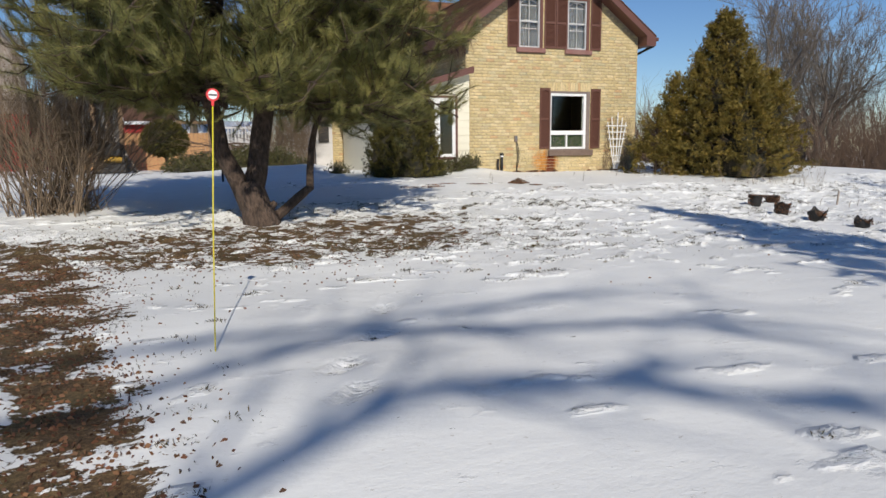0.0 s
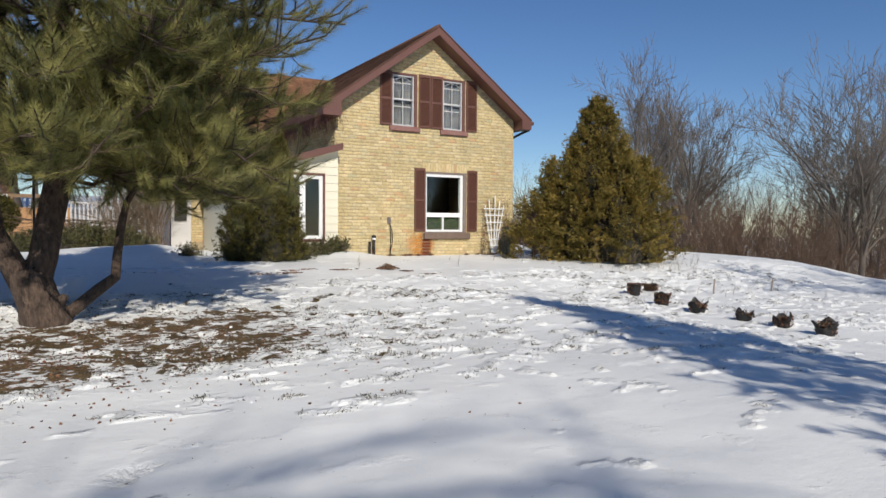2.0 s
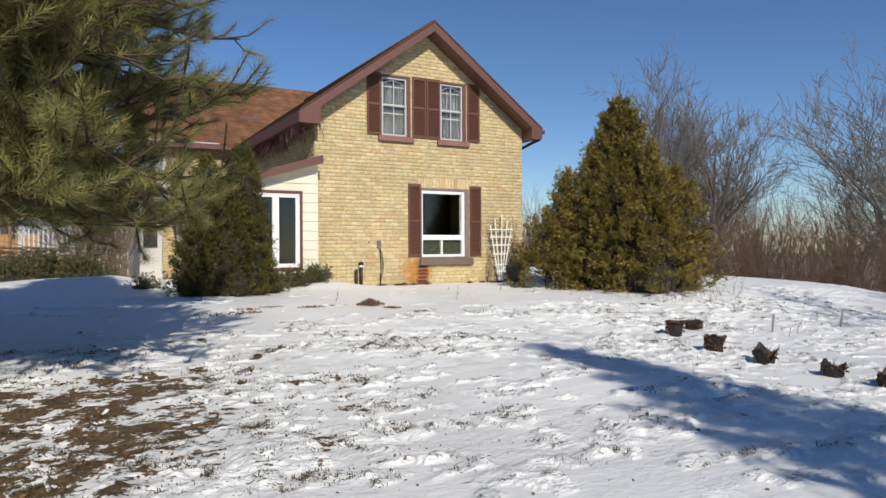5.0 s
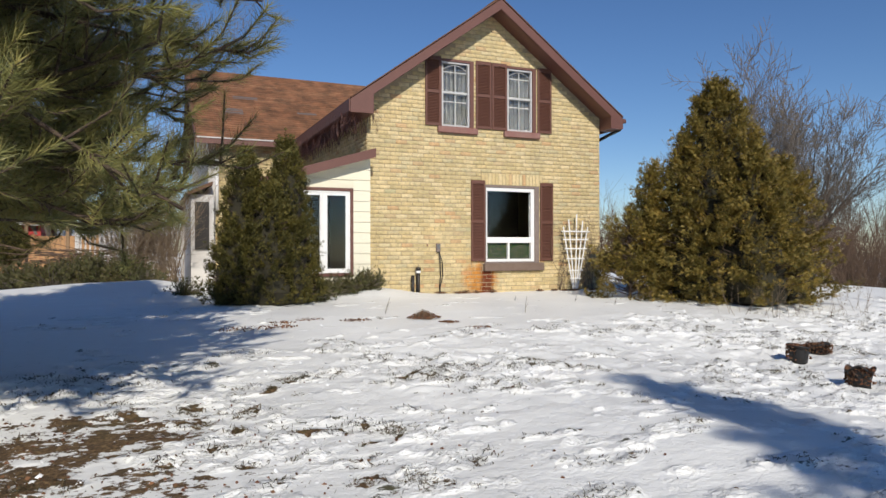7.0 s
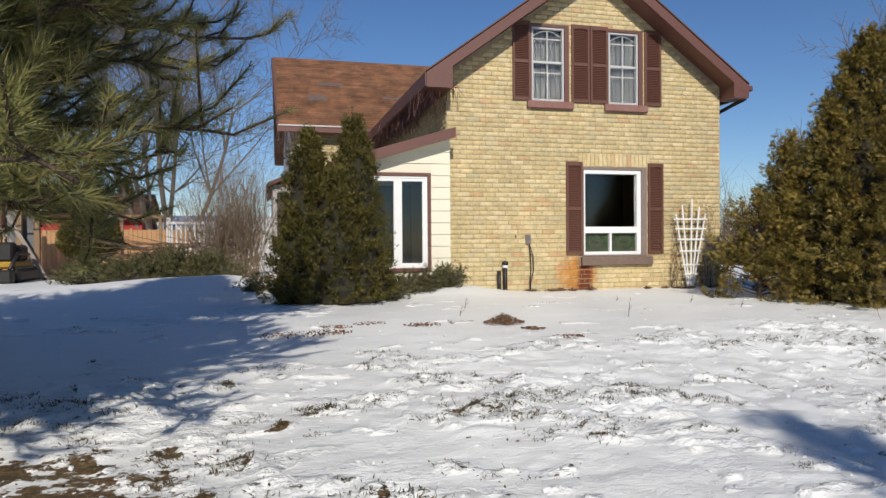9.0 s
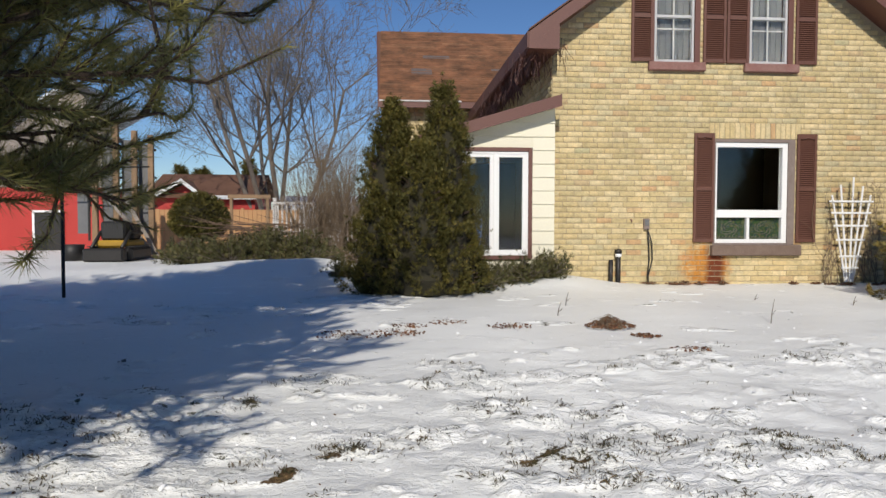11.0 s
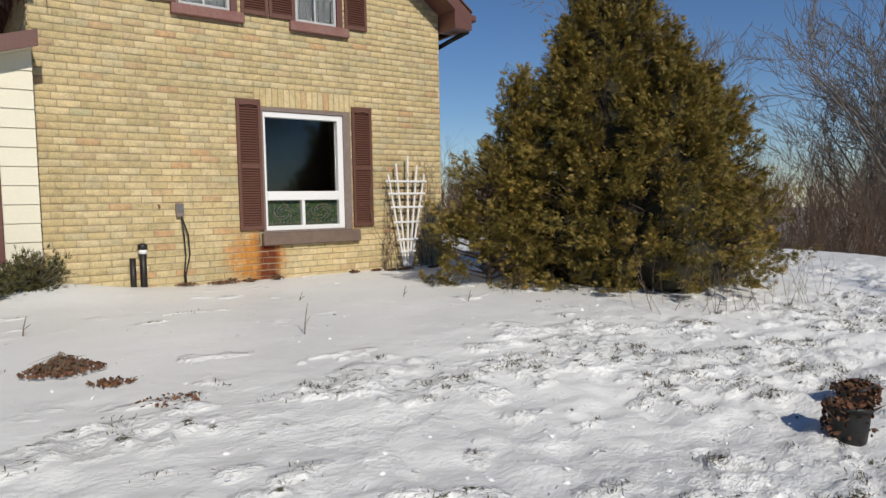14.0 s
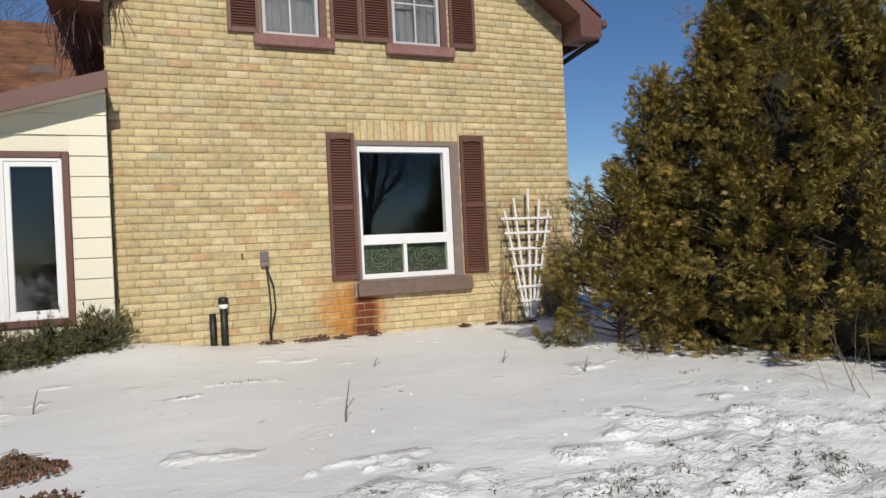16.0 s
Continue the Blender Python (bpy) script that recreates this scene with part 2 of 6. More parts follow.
M_CEDAR_G = leafy("green_cedar", [(0.032, 0.036, 0.009), (0.095, 0.088, 0.019), (0.056, 0.055, 0.013), (0.15, 0.115, 0.025)], 0.65)
# near-black painted in for shade inside foliage; also the soil of the pots
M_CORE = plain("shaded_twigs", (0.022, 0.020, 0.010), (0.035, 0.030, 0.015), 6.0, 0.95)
M_JUNIPER = leafy("juniper", [(0.045, 0.055, 0.020), (0.08, 0.085, 0.032), (0.105, 0.085, 0.042), (0.055, 0.062, 0.024)], 0.7)
M_GRASS = leafy("winter_grass", [(0.06, 0.055, 0.026), (0.12, 0.09, 0.05), (0.04, 0.042, 0.018), (0.09, 0.062, 0.038)], 0.9)
M_LEAFLITTER = leafy("dead_leaves", [(0.05, 0.03, 0.02), (0.12, 0.05, 0.03), (0.19, 0.10, 0.055), (0.08, 0.045, 0.03)], 0.8)
M_WOOD = plain("raw_lumber", (0.20, 0.125, 0.07), (0.32, 0.205, 0.115), 3.0, 0.8, stretch=(1, 1, 0.2))
M_FENCE = plain("cedar_fence_wood", (0.38, 0.20, 0.085), (0.50, 0.29, 0.14), 3.0, 0.8, stretch=(1, 1, 0.2))
M_OLDWOOD = plain("weathered_wood", (0.24, 0.20, 0.165), (0.36, 0.31, 0.27), 3.0, 0.85, stretch=(1, 1, 0.2))
M_RED = plain("red_barn_paint", (0.38, 0.022, 0.016), (0.46, 0.036, 0.026), 2.0, 0.6)
M_YELLOW = plain("yellow_machine_paint", (0.34, 0.19, 0.015), (0.45, 0.27, 0.03), 3.0, 0.45)
M_SASH = plain("greyed_white_sash", (0.42, 0.42, 0.43), (0.52, 0.52, 0.52), 3.0, 0.5, grain=0.06)
M_STEELROOF = plain("pale_metal_roof", (0.70, 0.74, 0.76), (0.80, 0.83, 0.84), 1.0, 0.4, 0.0)
M_PATCH = plain("grey_roof_felt", (0.10, 0.075, 0.068), (0.15, 0.12, 0.11), 3.0, 0.9)
# grey that paints the upper panes' sky reflection and screen
M_REFLECT_GREY = plain("grey_curtain", (0.06, 0.06, 0.058), (0.10, 0.10, 0.096), 2.0, 0.9)
M_SHEET = plain("grey_plastic_sheet", (0.10, 0.10, 0.105), (0.17, 0.17, 0.17), 1.5, 0.5)


def glass_surface():
    def build(nt, bsdf):
        bsdf.inputs["Base Color"].default_value = (0.93, 0.96, 0.96, 1)
        bsdf.inputs["Transmission Weight"].default_value = 1.0
        bsdf.inputs["Roughness"].default_value = 0.0
        bsdf.inputs["IOR"].default_value = 1.45
    return shade("window_glass", build)


M_GLASS = glass_surface()


# ---- building helpers ----
def part(name, bm, material, parent=None, label="", at=None):
    me = bpy.data.meshes.new(name)
    bm.normal_update()
    bm.to_mesh(me)
    bm.free()
    me.materials.append(material)
    ob = new(name, me)
    if parent is not None:
        ob.parent = parent
    if at is not None:
        ob.matrix_basis = at
    if label:
        ob["label"] = label
    return ob


def raw(name, verts, faces, material, parent=None, smooth=False):
    """One mesh from arrays: verts (n, 3), faces (m, k) with k alike."""
    verts, faces = np.asarray(verts, np.float32), np.asarray(faces, np.int32)
    me = bpy.data.meshes.new(name)
    me.vertices.add(len(verts))
    me.vertices.foreach_set("co", verts.ravel())
    m, k = faces.shape
    me.loops.add(m * k)
    me.loops.foreach_set("vertex_index", faces.ravel())
    me.polygons.add(m)
    me.polygons.foreach_set("loop_start", np.arange(0, m * k, k, dtype=np.int32))
    me.polygons.foreach_set("loop_total", np.full(m, k, np.int32))
    if smooth:
        me.polygons.foreach_set("use_smooth", np.ones(m, bool))
    me.update(calc_edges=True)
    me.materials.append(material)
    ob = new(name, me)
    if parent is not None:
        ob.parent = parent
    return ob


def empty(name, x=0, y=0, z=0, rz=0):
    ob = new(name)
    ob.matrix_basis = pose(x, y, z, 0, 0, rz)
    return ob


def add_box(bm, x0, x1, y0, y1, z0, z1, bevel=0.0, m=None):
    r = bmesh.ops.create_cube(bm, size=1.0)
    vs = r["verts"]
    for v in vs:
        v.co = Vector((x0 + (v.co.x + 0.5) * (x1 - x0), y0 + (v.co.y + 0.5) * (y1 - y0), z0 + (v.co.z + 0.5) * (z1 - z0)))
        if m is not None:
            v.co = m @ v.co
    if bevel > 0:
        es = list({e for v in vs for e in v.link_edges})
        bmesh.ops.bevel(bm, geom=es, offset=bevel, segments=1, affect="EDGES")


def box(x0, x1, y0, y1, z0, z1, bevel=0.0, m=None):
    bm = bmesh.new()
    add_box(bm, x0, x1, y0, y1, z0, z1, bevel, m)
    return bm


def add_tube(bm, pts, radii, sides=8, cap=True):
    rings = []
    n = len(pts)
    pts = [Vector(p) for p in pts]
    for i, p in enumerate(pts):
        d = (pts[min(i + 1, n - 1)] - pts[max(i - 1, 0)]).normalized()
        a = d.orthogonal().normalized() if i == 0 else (a - d * a.dot(d)).normalized()
        b = d.cross(a)
        r = radii[i] if hasattr(radii, "__len__") else radii
        rings.append([bm.verts.new(p + (a * math.cos(2 * math.pi * k / sides) + b * math.sin(2 * math.pi * k / sides)) * r) for k in range(sides)])
    for q, w in zip(rings, rings[1:]):
        for k in range(sides):
            f = bm.faces.new((q[k], q[(k + 1) % sides], w[(k + 1) % sides], w[k]))
            f.smooth = True
    if cap:
        bm.faces.new(rings[0][::-1])
        bm.faces.new(rings[-1])


def tube(pts, radii, sides=8):
    bm = bmesh.new()
    add_tube(bm, pts, radii, sides)
    return bm


class Sticks:
    """Gathers many tapered sticks and turns them into one mesh."""
    def __init__(self):
        self.rows = []

    def add(self, a, b, ra, rb):
        self.rows.append((*a, *b, ra, rb))

    def mesh(self, name, material, parent=None, sides=4):
        r = np.array(self.rows, float)
        a, b, ra, rb = r[:, :3], r[:, 3:6], r[:, 6], r[:, 7]
        d = b - a
        d /= np.linalg.norm(d, axis=1, keepdims=True) + 1e-9
        ref = np.where(np.abs(d[:, 2:3]) > 0.9, np.array([[1.0, 0, 0]]), np.array([[0, 0, 1.0]]))
        u = np.cross(d, ref)
        u /= np.linalg.norm(u, axis=1, keepdims=True)
        w = np.cross(d, u)
        verts = []
        for p, rad in ((a - d * ra[:, None] * 0.3, ra), (b, rb)):
            for k in range(sides):
                t = 2 * math.pi * k / sides
                verts.append(p + (u * math.cos(t) + w * math.sin(t)) * rad[:, None])
        v = np.stack(verts, 1).reshape(-1, 3)
        base = np.arange(len(r))[:, None, None] * 2 * sides
        q = np.array([[k, (k + 1) % sides, sides + (k + 1) % sides, sides + k] for k in range(sides)])
        f = (base + q[None]).reshape(-1, 4)
        return raw(name, v, f, material, parent, True)


def turned(rng, n, out, spread=0.6):
    """n random turns whose z axis leans about the given outward ways."""
    z = out + rng.normal(0, spread, (n, 3))
    z /= np.linalg.norm(z, axis=1, keepdims=True) + 1e-9
    h = rng.normal(0, 1, (n, 3))
    x = np.cross(h, z)
    x /= np.linalg.norm(x, axis=1, keepdims=True) + 1e-9
    return np.stack([x, np.cross(z, x), z], 2)


def strewn(name, tv, tf, places, turns, sizes, material, parent=None):
    """One mesh of many small pieces, each a turned and sized copy of the template."""
    tv, tf = np.asarray(tv, float), np.asarray(tf, int)
    v = np.einsum("nij,kj->nki", turns, tv) * np.asarray(sizes)[:, None, None] + np.asarray(places)[:, None, :]
    f = np.arange(len(places))[:, None, None] * len(tv) + tf[None]
    return raw(name, v.reshape(-1, 3), f.reshape(-1, tf.shape[1]), material, parent)


# ---- ground ----
Y_STEPS = [-400.0, -30.0, -18.0, -14.0, -11.5, -8.5, -6.0, -3.5, -1.2, 3.0, 10.0, 40.0, 400.0]
Z_STEPS = [-3.0, -0.62, -0.52, -0.475, -0.43, -0.36, -0.24, -0.07, 0.0, 0.02, -0.1, -0.5, -1.0]


def soft(v, a, b):
    t = np.clip((v - a) / (b - a), 0, 1)
    return t * t * (3 - 2 * t)


def ground_z(x, y):
    """The lie of the lawn, without its small bumps."""
    x, y = np.asarray(x, float), np.asarray(y, float)
    z = sum(np.interp(y + d, Y_STEPS, Z_STEPS) for d in (-0.6, -0.3, 0.0, 0.3, 0.6)) / 5
    z = z + 0.17 * np.exp(-(((x + 2.3) / 0.9) ** 2 + ((y + 0.4) / 0.55) ** 2))
    z = z - 0.20 * soft(x, -2.8, 0.6) * soft(y, -4.0, -6.6) * soft(y, -16.0, -11.0)
    fall = np.maximum(0, x - 9.5 - 0.25 * np.maximum(y, 0))
    z = z - np.minimum(0.26 * fall * (1 - np.exp(-fall / 2.5)), 4.5)
    z = z + 0.20 * np.exp(-(((x + 7.2) / 1.8) ** 2 + ((y - 3.4) / 1.3) ** 2)) + 0.13 * np.exp(-(((x + 6.0) / 0.7) ** 2 + ((y - 2.7) / 0.8) ** 2))
    return z


def gz(x, y):
    return float(ground_z(x, y))


def near_line(x, y, pts, width):
    best = np.full(x.shape, 1e9)
    for (ax, ay), (bx, by) in zip(pts, pts[1:]):
        dx, dy = bx - ax, by - ay
        t = np.clip(((x - ax) * dx + (y - ay) * dy) / (dx * dx + dy * dy), 0, 1)
        best = np.minimum(best, np.hypot(x - ax - t * dx, y - ay - t * dy))
    return 1 - best / width


def waves(x, y, rng, n, low, high, stretch=1.0):
    out = np.zeros(x.shape)
    for _ in range(n):
        k = math.exp(rng.uniform(math.log(low), math.log(high)))
        a = rng.uniform(0, 2 * math.pi)
        out += np.sin(x * k * math.cos(a) + y * stretch * k * math.sin(a) + rng.uniform(0, 6.28)) / n ** 0.5
    return out


def value_noise(x, y, rng, cell, stretch=1.0):
    """Smooth random field between 0 and 1 with lumps about one cell wide."""
    table = rng.random((256, 256))
    u, v = x / (cell * stretch) + 37.3, y / cell + 11.7
    i, j = np.floor(u).astype(int), np.floor(v).astype(int)
    a, b = u - i, v - j
    a, b = a * a * (3 - 2 * a), b * b * (3 - 2 * b)
    i0, i1, j0, j1 = i % 256, (i + 1) % 256, j % 256, (j + 1) % 256
    return (table[i0, j0] * (1 - a) + table[i1, j0] * a) * (1 - b) + (table[i0, j1] * (1 - a) + table[i1, j1] * a) * b


def rubble(x, y, rng, cell, octaves=4, stretch=1.0, gain=0.55):
    out, amp, total = 0.0, 1.0, 0.0
    for _ in range(octaves):
        out = out + amp * value_noise(x, y, rng, cell, stretch)
        total, amp, cell = total + amp, amp * gain, cell * 0.5
    return out / total


def axis(lo, hi, step, reach, grow=1.12):
    """Even steps from lo to hi, then ever longer ones on both sides."""
    tail, d, p = [], step, 0.0
    while p < reach:
        d *= grow
        p += d
        tail.append(p)
    tail = np.array(tail)
    return np.concatenate([lo - tail[::-1], np.arange(lo, hi, step), hi + tail])


def build_ground():
    xs, ys = axis(-11.0, 7.0, 0.034, 420.0), axis(-16.8, -1.2, 0.034, 420.0)
    x, y = np.meshgrid(xs, ys, indexing="xy")
    rng = np.random.default_rng(3)
    z = ground_z(x, y)
    close = np.exp(-(np.hypot(x + 4.8, y + 9.0) / 22) ** 2)
    z = z + close * (0.012 * waves(x, y, rng, 14, 0.7, 2.2, 1.5) + 0.002 * waves(x, y, rng, 24, 4.0, 11.0, 1.6))
    tramp = np.exp(-((y + 6.3 - 0.12 * x) / 1.7) ** 2) * soft(x, -6.5, -3.0) * (1 - soft(x, 7.0, 10.0))
    crusty = 0.78 * soft(y + 0.2 * x, -13.8, -11.6) * (1 - soft(y - 0.12 * x, -5.0, -3.9))
    crusty = np.maximum(crusty, 0.5 * np.exp(-(((x + 6.5) / 2.4) ** 2 + ((y + 2.2) / 1.6) ** 2)))
    rough = np.maximum(tramp, crusty) * np.clip(0.85 + 0.35 * waves(x, y, rng, 16, 0.8, 2.6, 1.5), 0.25, 1.25)
    # plates of glazed crust with broken hollows between them
    plates = 0.45 * rubble(x, y, rng, 0.40, 2, 1.6) + 0.55 * rubble(x, y, rng, 0.15, 2, 1.9)
    edge = 0.70 - 0.30 * rough
    pit = soft(plates, edge, edge + 0.045) * close
    lumps = rubble(x, y, rng, 0.075, 1, 1.4) - 0.5
    clods = rubble(x, y, rng, 0.19, 2, 1.3) - 0.5
    sastrugi = rubble(x + 0.3 * y, y, rng, 0.16, 3, 3.4) - 0.5
    z = z + close * tramp * clods * 0.085 + 0.011 * pit * (0.6 + 0.6 * rough) + pit * lumps * 0.046 * (0.45 + rough) + close * sastrugi * 0.020 * (0.12 + rough)
    broken = np.maximum(pit * (0.75 + 0.6 * lumps), 0.3 * rough * close)
    # old footprints
    for fx, fy, ang in ((-8.74, -14.13, 0.7), (-8.69, -13.65, 0.7), (-8.33, -13.07, 0.7), (-8.11, -12.47, 0.7)):
        c, sn = math.cos(ang), math.sin(ang)
        p, q = (x - fx) * c + (y - fy) * sn, -(x - fx) * sn + (y - fy) * c
        print_ = np.exp(-((p / 0.17) ** 4 + (q / 0.08) ** 4)) * (0.8 + 1.0 * lumps)
        z = z - 0.05 * print_
        broken = np.maximum(broken, 1.3 * print_)
    bare = -0.66 + 0 * x
    tree = 1 - np.hypot((x + 8.4) / 3.0, (y + 9.05) / 1.75)
    tree = np.maximum(tree, 0.9 - np.hypot((x + 6.7) / 1.35, (y + 7.75) / 0.75))
    strip = near_line(x, y, [(-14.0, -8.0), (-11.4, -8.6), (-10.85, -10.8), (-10.55, -12.0)], 0.85)
    strip = np.maximum(strip, near_line(x, y, [(-10.5, -12.2), (-10.05, -13.6), (-9.93, -14.6), (-9.8, -17.0)], 0.42))
    bare = np.maximum(bare, np.clip(tree, -1, 0.26) * 1.6 + 0.16)
    bare = np.maximum(bare, np.clip(strip, -1, 0.5) * 1.3 + 0.02)
    grassy = np.exp(-(((x + 5.3) / 3.3) ** 2 + ((y + 8.4) / 3.0) ** 2))
    soil = pit * soft(rubble(x, y, rng, 0.20, 3, 1.5), 0.47, 0.60)
    bare = np.maximum(bare, -0.62 + 0.42 * grassy + soil * (0.34 + 0.42 * grassy + 0.12 * np.clip(tramp, 0, 1)))
    # leaf-strewn floor of the wood down the slope
    bare = np.maximum(bare, -0.6 + 1.25 * soft(np.hypot(x + 7.7, y + 15.1), 25.0, 34.0) * soft(x, 9.0, 15.0))
    z = z - close * 0.02 * soft(bare, 0.2, 0.7)
    h, w = x.shape
    idx = np.arange(h * w).reshape(h, w)
    f = np.stack([idx[:-1, :-1], idx[:-1, 1:], idx[1:, 1:], idx[1:, :-1]], -1).reshape(-1, 4)
    ob = raw("ground", np.stack([x, y, z], -1).reshape(-1, 3), f, M_GROUND, None, True)
    a = ob.data.attributes.new("broken", "FLOAT", "POINT")
    a.data.foreach_set("value", broken.ravel().astype(np.float32))
    a = ob.data.attributes.new("bare", "FLOAT", "POINT")
    a.data.foreach_set("value", bare.ravel().astype(np.float32))
    tagged(ob, "crusted white snow over a winter lawn with bare patches", "ground", kind="structure")
    return xs, ys, z, soil


GRID_X, GRID_Y, SNOW_Z, SOIL = build_ground()


def snow_at(x, y, field):
    i = np.clip(np.searchsorted(GRID_X, x), 0, len(GRID_X) - 1)
    j = np.clip(np.searchsorted(GRID_Y, y), 0, len(GRID_Y) - 1)
    return field[j, i]


# ---- the brick house ----
WX0, WX1, RIDGE_X, RIDGE_Z, SLOPE = -2.23, 3.24, 0.505, 6.05, 0.726
UP_L, UP_R, BIG = (-0.66, 0.08, 3.40, 4.80), (0.86, 1.58, 3.40, 4.80), (0.33, 1.65, 0.60, 2.25)


def roof_z(x):
    return RIDGE_Z - SLOPE * abs(x - RIDGE_X)


def holed_wall(x0, x1, z0, z1, holes, y0, y1, gable=None):
    """An upright wall along x with openings cut through it, its top cut to a gable."""
    xs = sorted({x0, x1, *(h[0] for h in holes), *(h[1] for h in holes)})
    zs = sorted({z0, z1, *(h[2] for h in holes), *(h[3] for h in holes)})
    bm = bmesh.new()
    grid = {(i, k): bm.verts.new((x, y0, z)) for i, x in enumerate(xs) for k, z in enumerate(zs)}
    for i in range(len(xs) - 1):
        for k in range(len(zs) - 1):
            cx, cz = (xs[i] + xs[i + 1]) / 2, (zs[k] + zs[k + 1]) / 2
            if not any(h[0] < cx < h[1] and h[2] < cz < h[3] for h in holes):
                bm.faces.new((grid[i, k], grid[i + 1, k], grid[i + 1, k + 1], grid[i, k + 1]))
    for v in [v for v in bm.verts if not v.link_faces]:
        bm.verts.remove(v)
    r = bmesh.ops.extrude_face_region(bm, geom=bm.faces[:])
    bmesh.ops.translate(bm, vec=(0, y1 - y0, 0), verts=[g for g in r["geom"] if isinstance(g, bmesh.types.BMVert)])
    if gable:
        gx, gzz, s = gable
        for sign in (1, -1):
            bmesh.ops.bisect_plane(bm, geom=bm.verts[:] + bm.edges[:] + bm.faces[:], plane_co=(gx, 0, gzz), plane_no=(sign * s, 0, 1), clear_outer=True)
        bmesh.ops.holes_fill(bm, edges=[e for e in bm.edges if e.is_boundary], sides=0)
    bmesh.ops.recalc_face_normals(bm, faces=bm.faces[:])
    return bm


house = tagged(empty("brick_house"), "yellow brick farmhouse with brown roof, trim and shutters in snow", "house")
front = part("front_wall", holed_wall(WX0, WX1, -0.6, 6.2, [UP_L, UP_R, BIG], 0.002, 0.30, (RIDGE_X, RIDGE_Z - 0.16, SLOPE)), M_MORTAR, house, "pale yellow brick gable wall with a rust stain")


def slab(pts, thick, down=(0, 0, -1)):
    """A slab from a flat outline, thickened along down."""
    bm = bmesh.new()
    f = bm.faces.new([bm.verts.new(p) for p in pts])
    r = bmesh.ops.extrude_face_region(bm, geom=[f])
    bmesh.ops.translate(bm, vec=Vector(down) * thick, verts=[g for g in r["geom"] if isinstance(g, bmesh.types.BMVert)])
    bmesh.ops.recalc_face_normals(bm, faces=bm.faces[:])
    return bm


# back and side walls of the main block; added near-black slabs paint the rooms' darkness
part("side_wall", box(WX0, WX0 + 0.28, 0.30, 7.2, -0.6, 3.95), M_BRICK2, house, "shaded yellow brick side wall hung with bare vines")
part("side_wall", box(WX1 - 0.28, WX1, 0.30, 9.0, -0.6, 3.85), M_BRICK2, house)
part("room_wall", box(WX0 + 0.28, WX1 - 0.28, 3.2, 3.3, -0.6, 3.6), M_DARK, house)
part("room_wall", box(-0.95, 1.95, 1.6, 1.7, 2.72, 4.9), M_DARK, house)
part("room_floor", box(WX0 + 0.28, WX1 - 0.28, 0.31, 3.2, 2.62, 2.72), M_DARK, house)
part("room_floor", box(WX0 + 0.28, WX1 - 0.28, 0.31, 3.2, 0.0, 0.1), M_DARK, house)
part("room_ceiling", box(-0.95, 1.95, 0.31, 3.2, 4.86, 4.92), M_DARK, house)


def shingles(name, origin, along, up, length, height, parent, seed, course=0.14, width=0.9, cut=None):
    """Rows of shingle tabs on a roof plane, each tab a thin wedge lying on the one below."""
    rng = np.random.default_rng(seed)
    o, a, u = Vector(origin), Vector(along).normalized(), Vector(up).normalized()
    n = a.cross(u)
    if n.z < 0:
        n = -n
    verts, faces = [], []
    rows = int(height / course)
    for i in range(rows + 1):
        s0 = i * course
        s1 = min(s0 + course * 1.12, height)
        x = -rng.uniform(0, width)
        while x < length:
            w = width * rng.uniform(0.85, 1.15)
            x0, x1 = max(0, x), min(length, x + w - 0.006)
            x += w
            if x1 - x0 < 0.02 or s1 - s0 < 0.02:
                continue
            if cut and not cut(o + a * (x0 + x1) / 2 + u * s0):
                continue
            lift = 0.014 + rng.uniform(0, 0.004)
            b = len(verts)
            for xx, ss, h in ((x0, s0, 0), (x1, s0, 0), (x1, s0, lift), (x0, s0, lift), (x0, s1, 0.004), (x1, s1, 0.004)):
                verts.append(o + a * xx + u * ss + n * h)
            faces += [(b, b + 1, b + 2, b + 3), (b + 3, b + 2, b + 5, b + 4)]
    ob = raw(name, np.array(verts), np.array(faces), M_SHINGLE, parent)
    ob["kind"] = "stuff"
    return ob


OV, BACK = -0.40, 9.2
XR, XL = 3.56, -2.68
roof = part("roof", slab([(RIDGE_X, OV, RIDGE_Z - 0.02), (XR, OV, roof_z(XR) - 0.02), (XR, BACK, roof_z(XR) - 0.02), (RIDGE_X, BACK, RIDGE_Z - 0.02)], 0.12), M_DECK, house)
roof_l = part("roof", slab([(RIDGE_X, OV, RIDGE_Z - 0.02), (XL, OV, roof_z(XL) - 0.02), (XL, 7.4, roof_z(XL) - 0.02), (RIDGE_X, 10.8, RIDGE_Z - 0.02)], 0.12), M_DECK, house, "brown shingled gable roof")
hyp = math.hypot(RIDGE_X - XL, roof_z(XL) - RIDGE_Z)
shingles("shingle_run", (XL, OV - 0.02, roof_z(XL) - 0.018), (0, 1, 0), (RIDGE_X - XL, 0, RIDGE_Z - roof_z(XL)), 9.0, hyp, roof_l, 1, cut=lambda p: p.y < 7.2 + (p.x - XL) * 1.05)
shingles("shingle_run", (XR, OV - 0.02, roof_z(XR) - 0.018), (0, 1, 0), (RIDGE_X - XR, 0, RIDGE_Z - roof_z(XR)), 9.4, math.hypot(RIDGE_X - XR, RIDGE_Z - roof_z(XR)), roof, 2)
part("ridge_cap", tube([(RIDGE_X, OV - 0.02, RIDGE_Z), (RIDGE_X, BACK, RIDGE_Z)], 0.05, 6), M_DECK, roof)


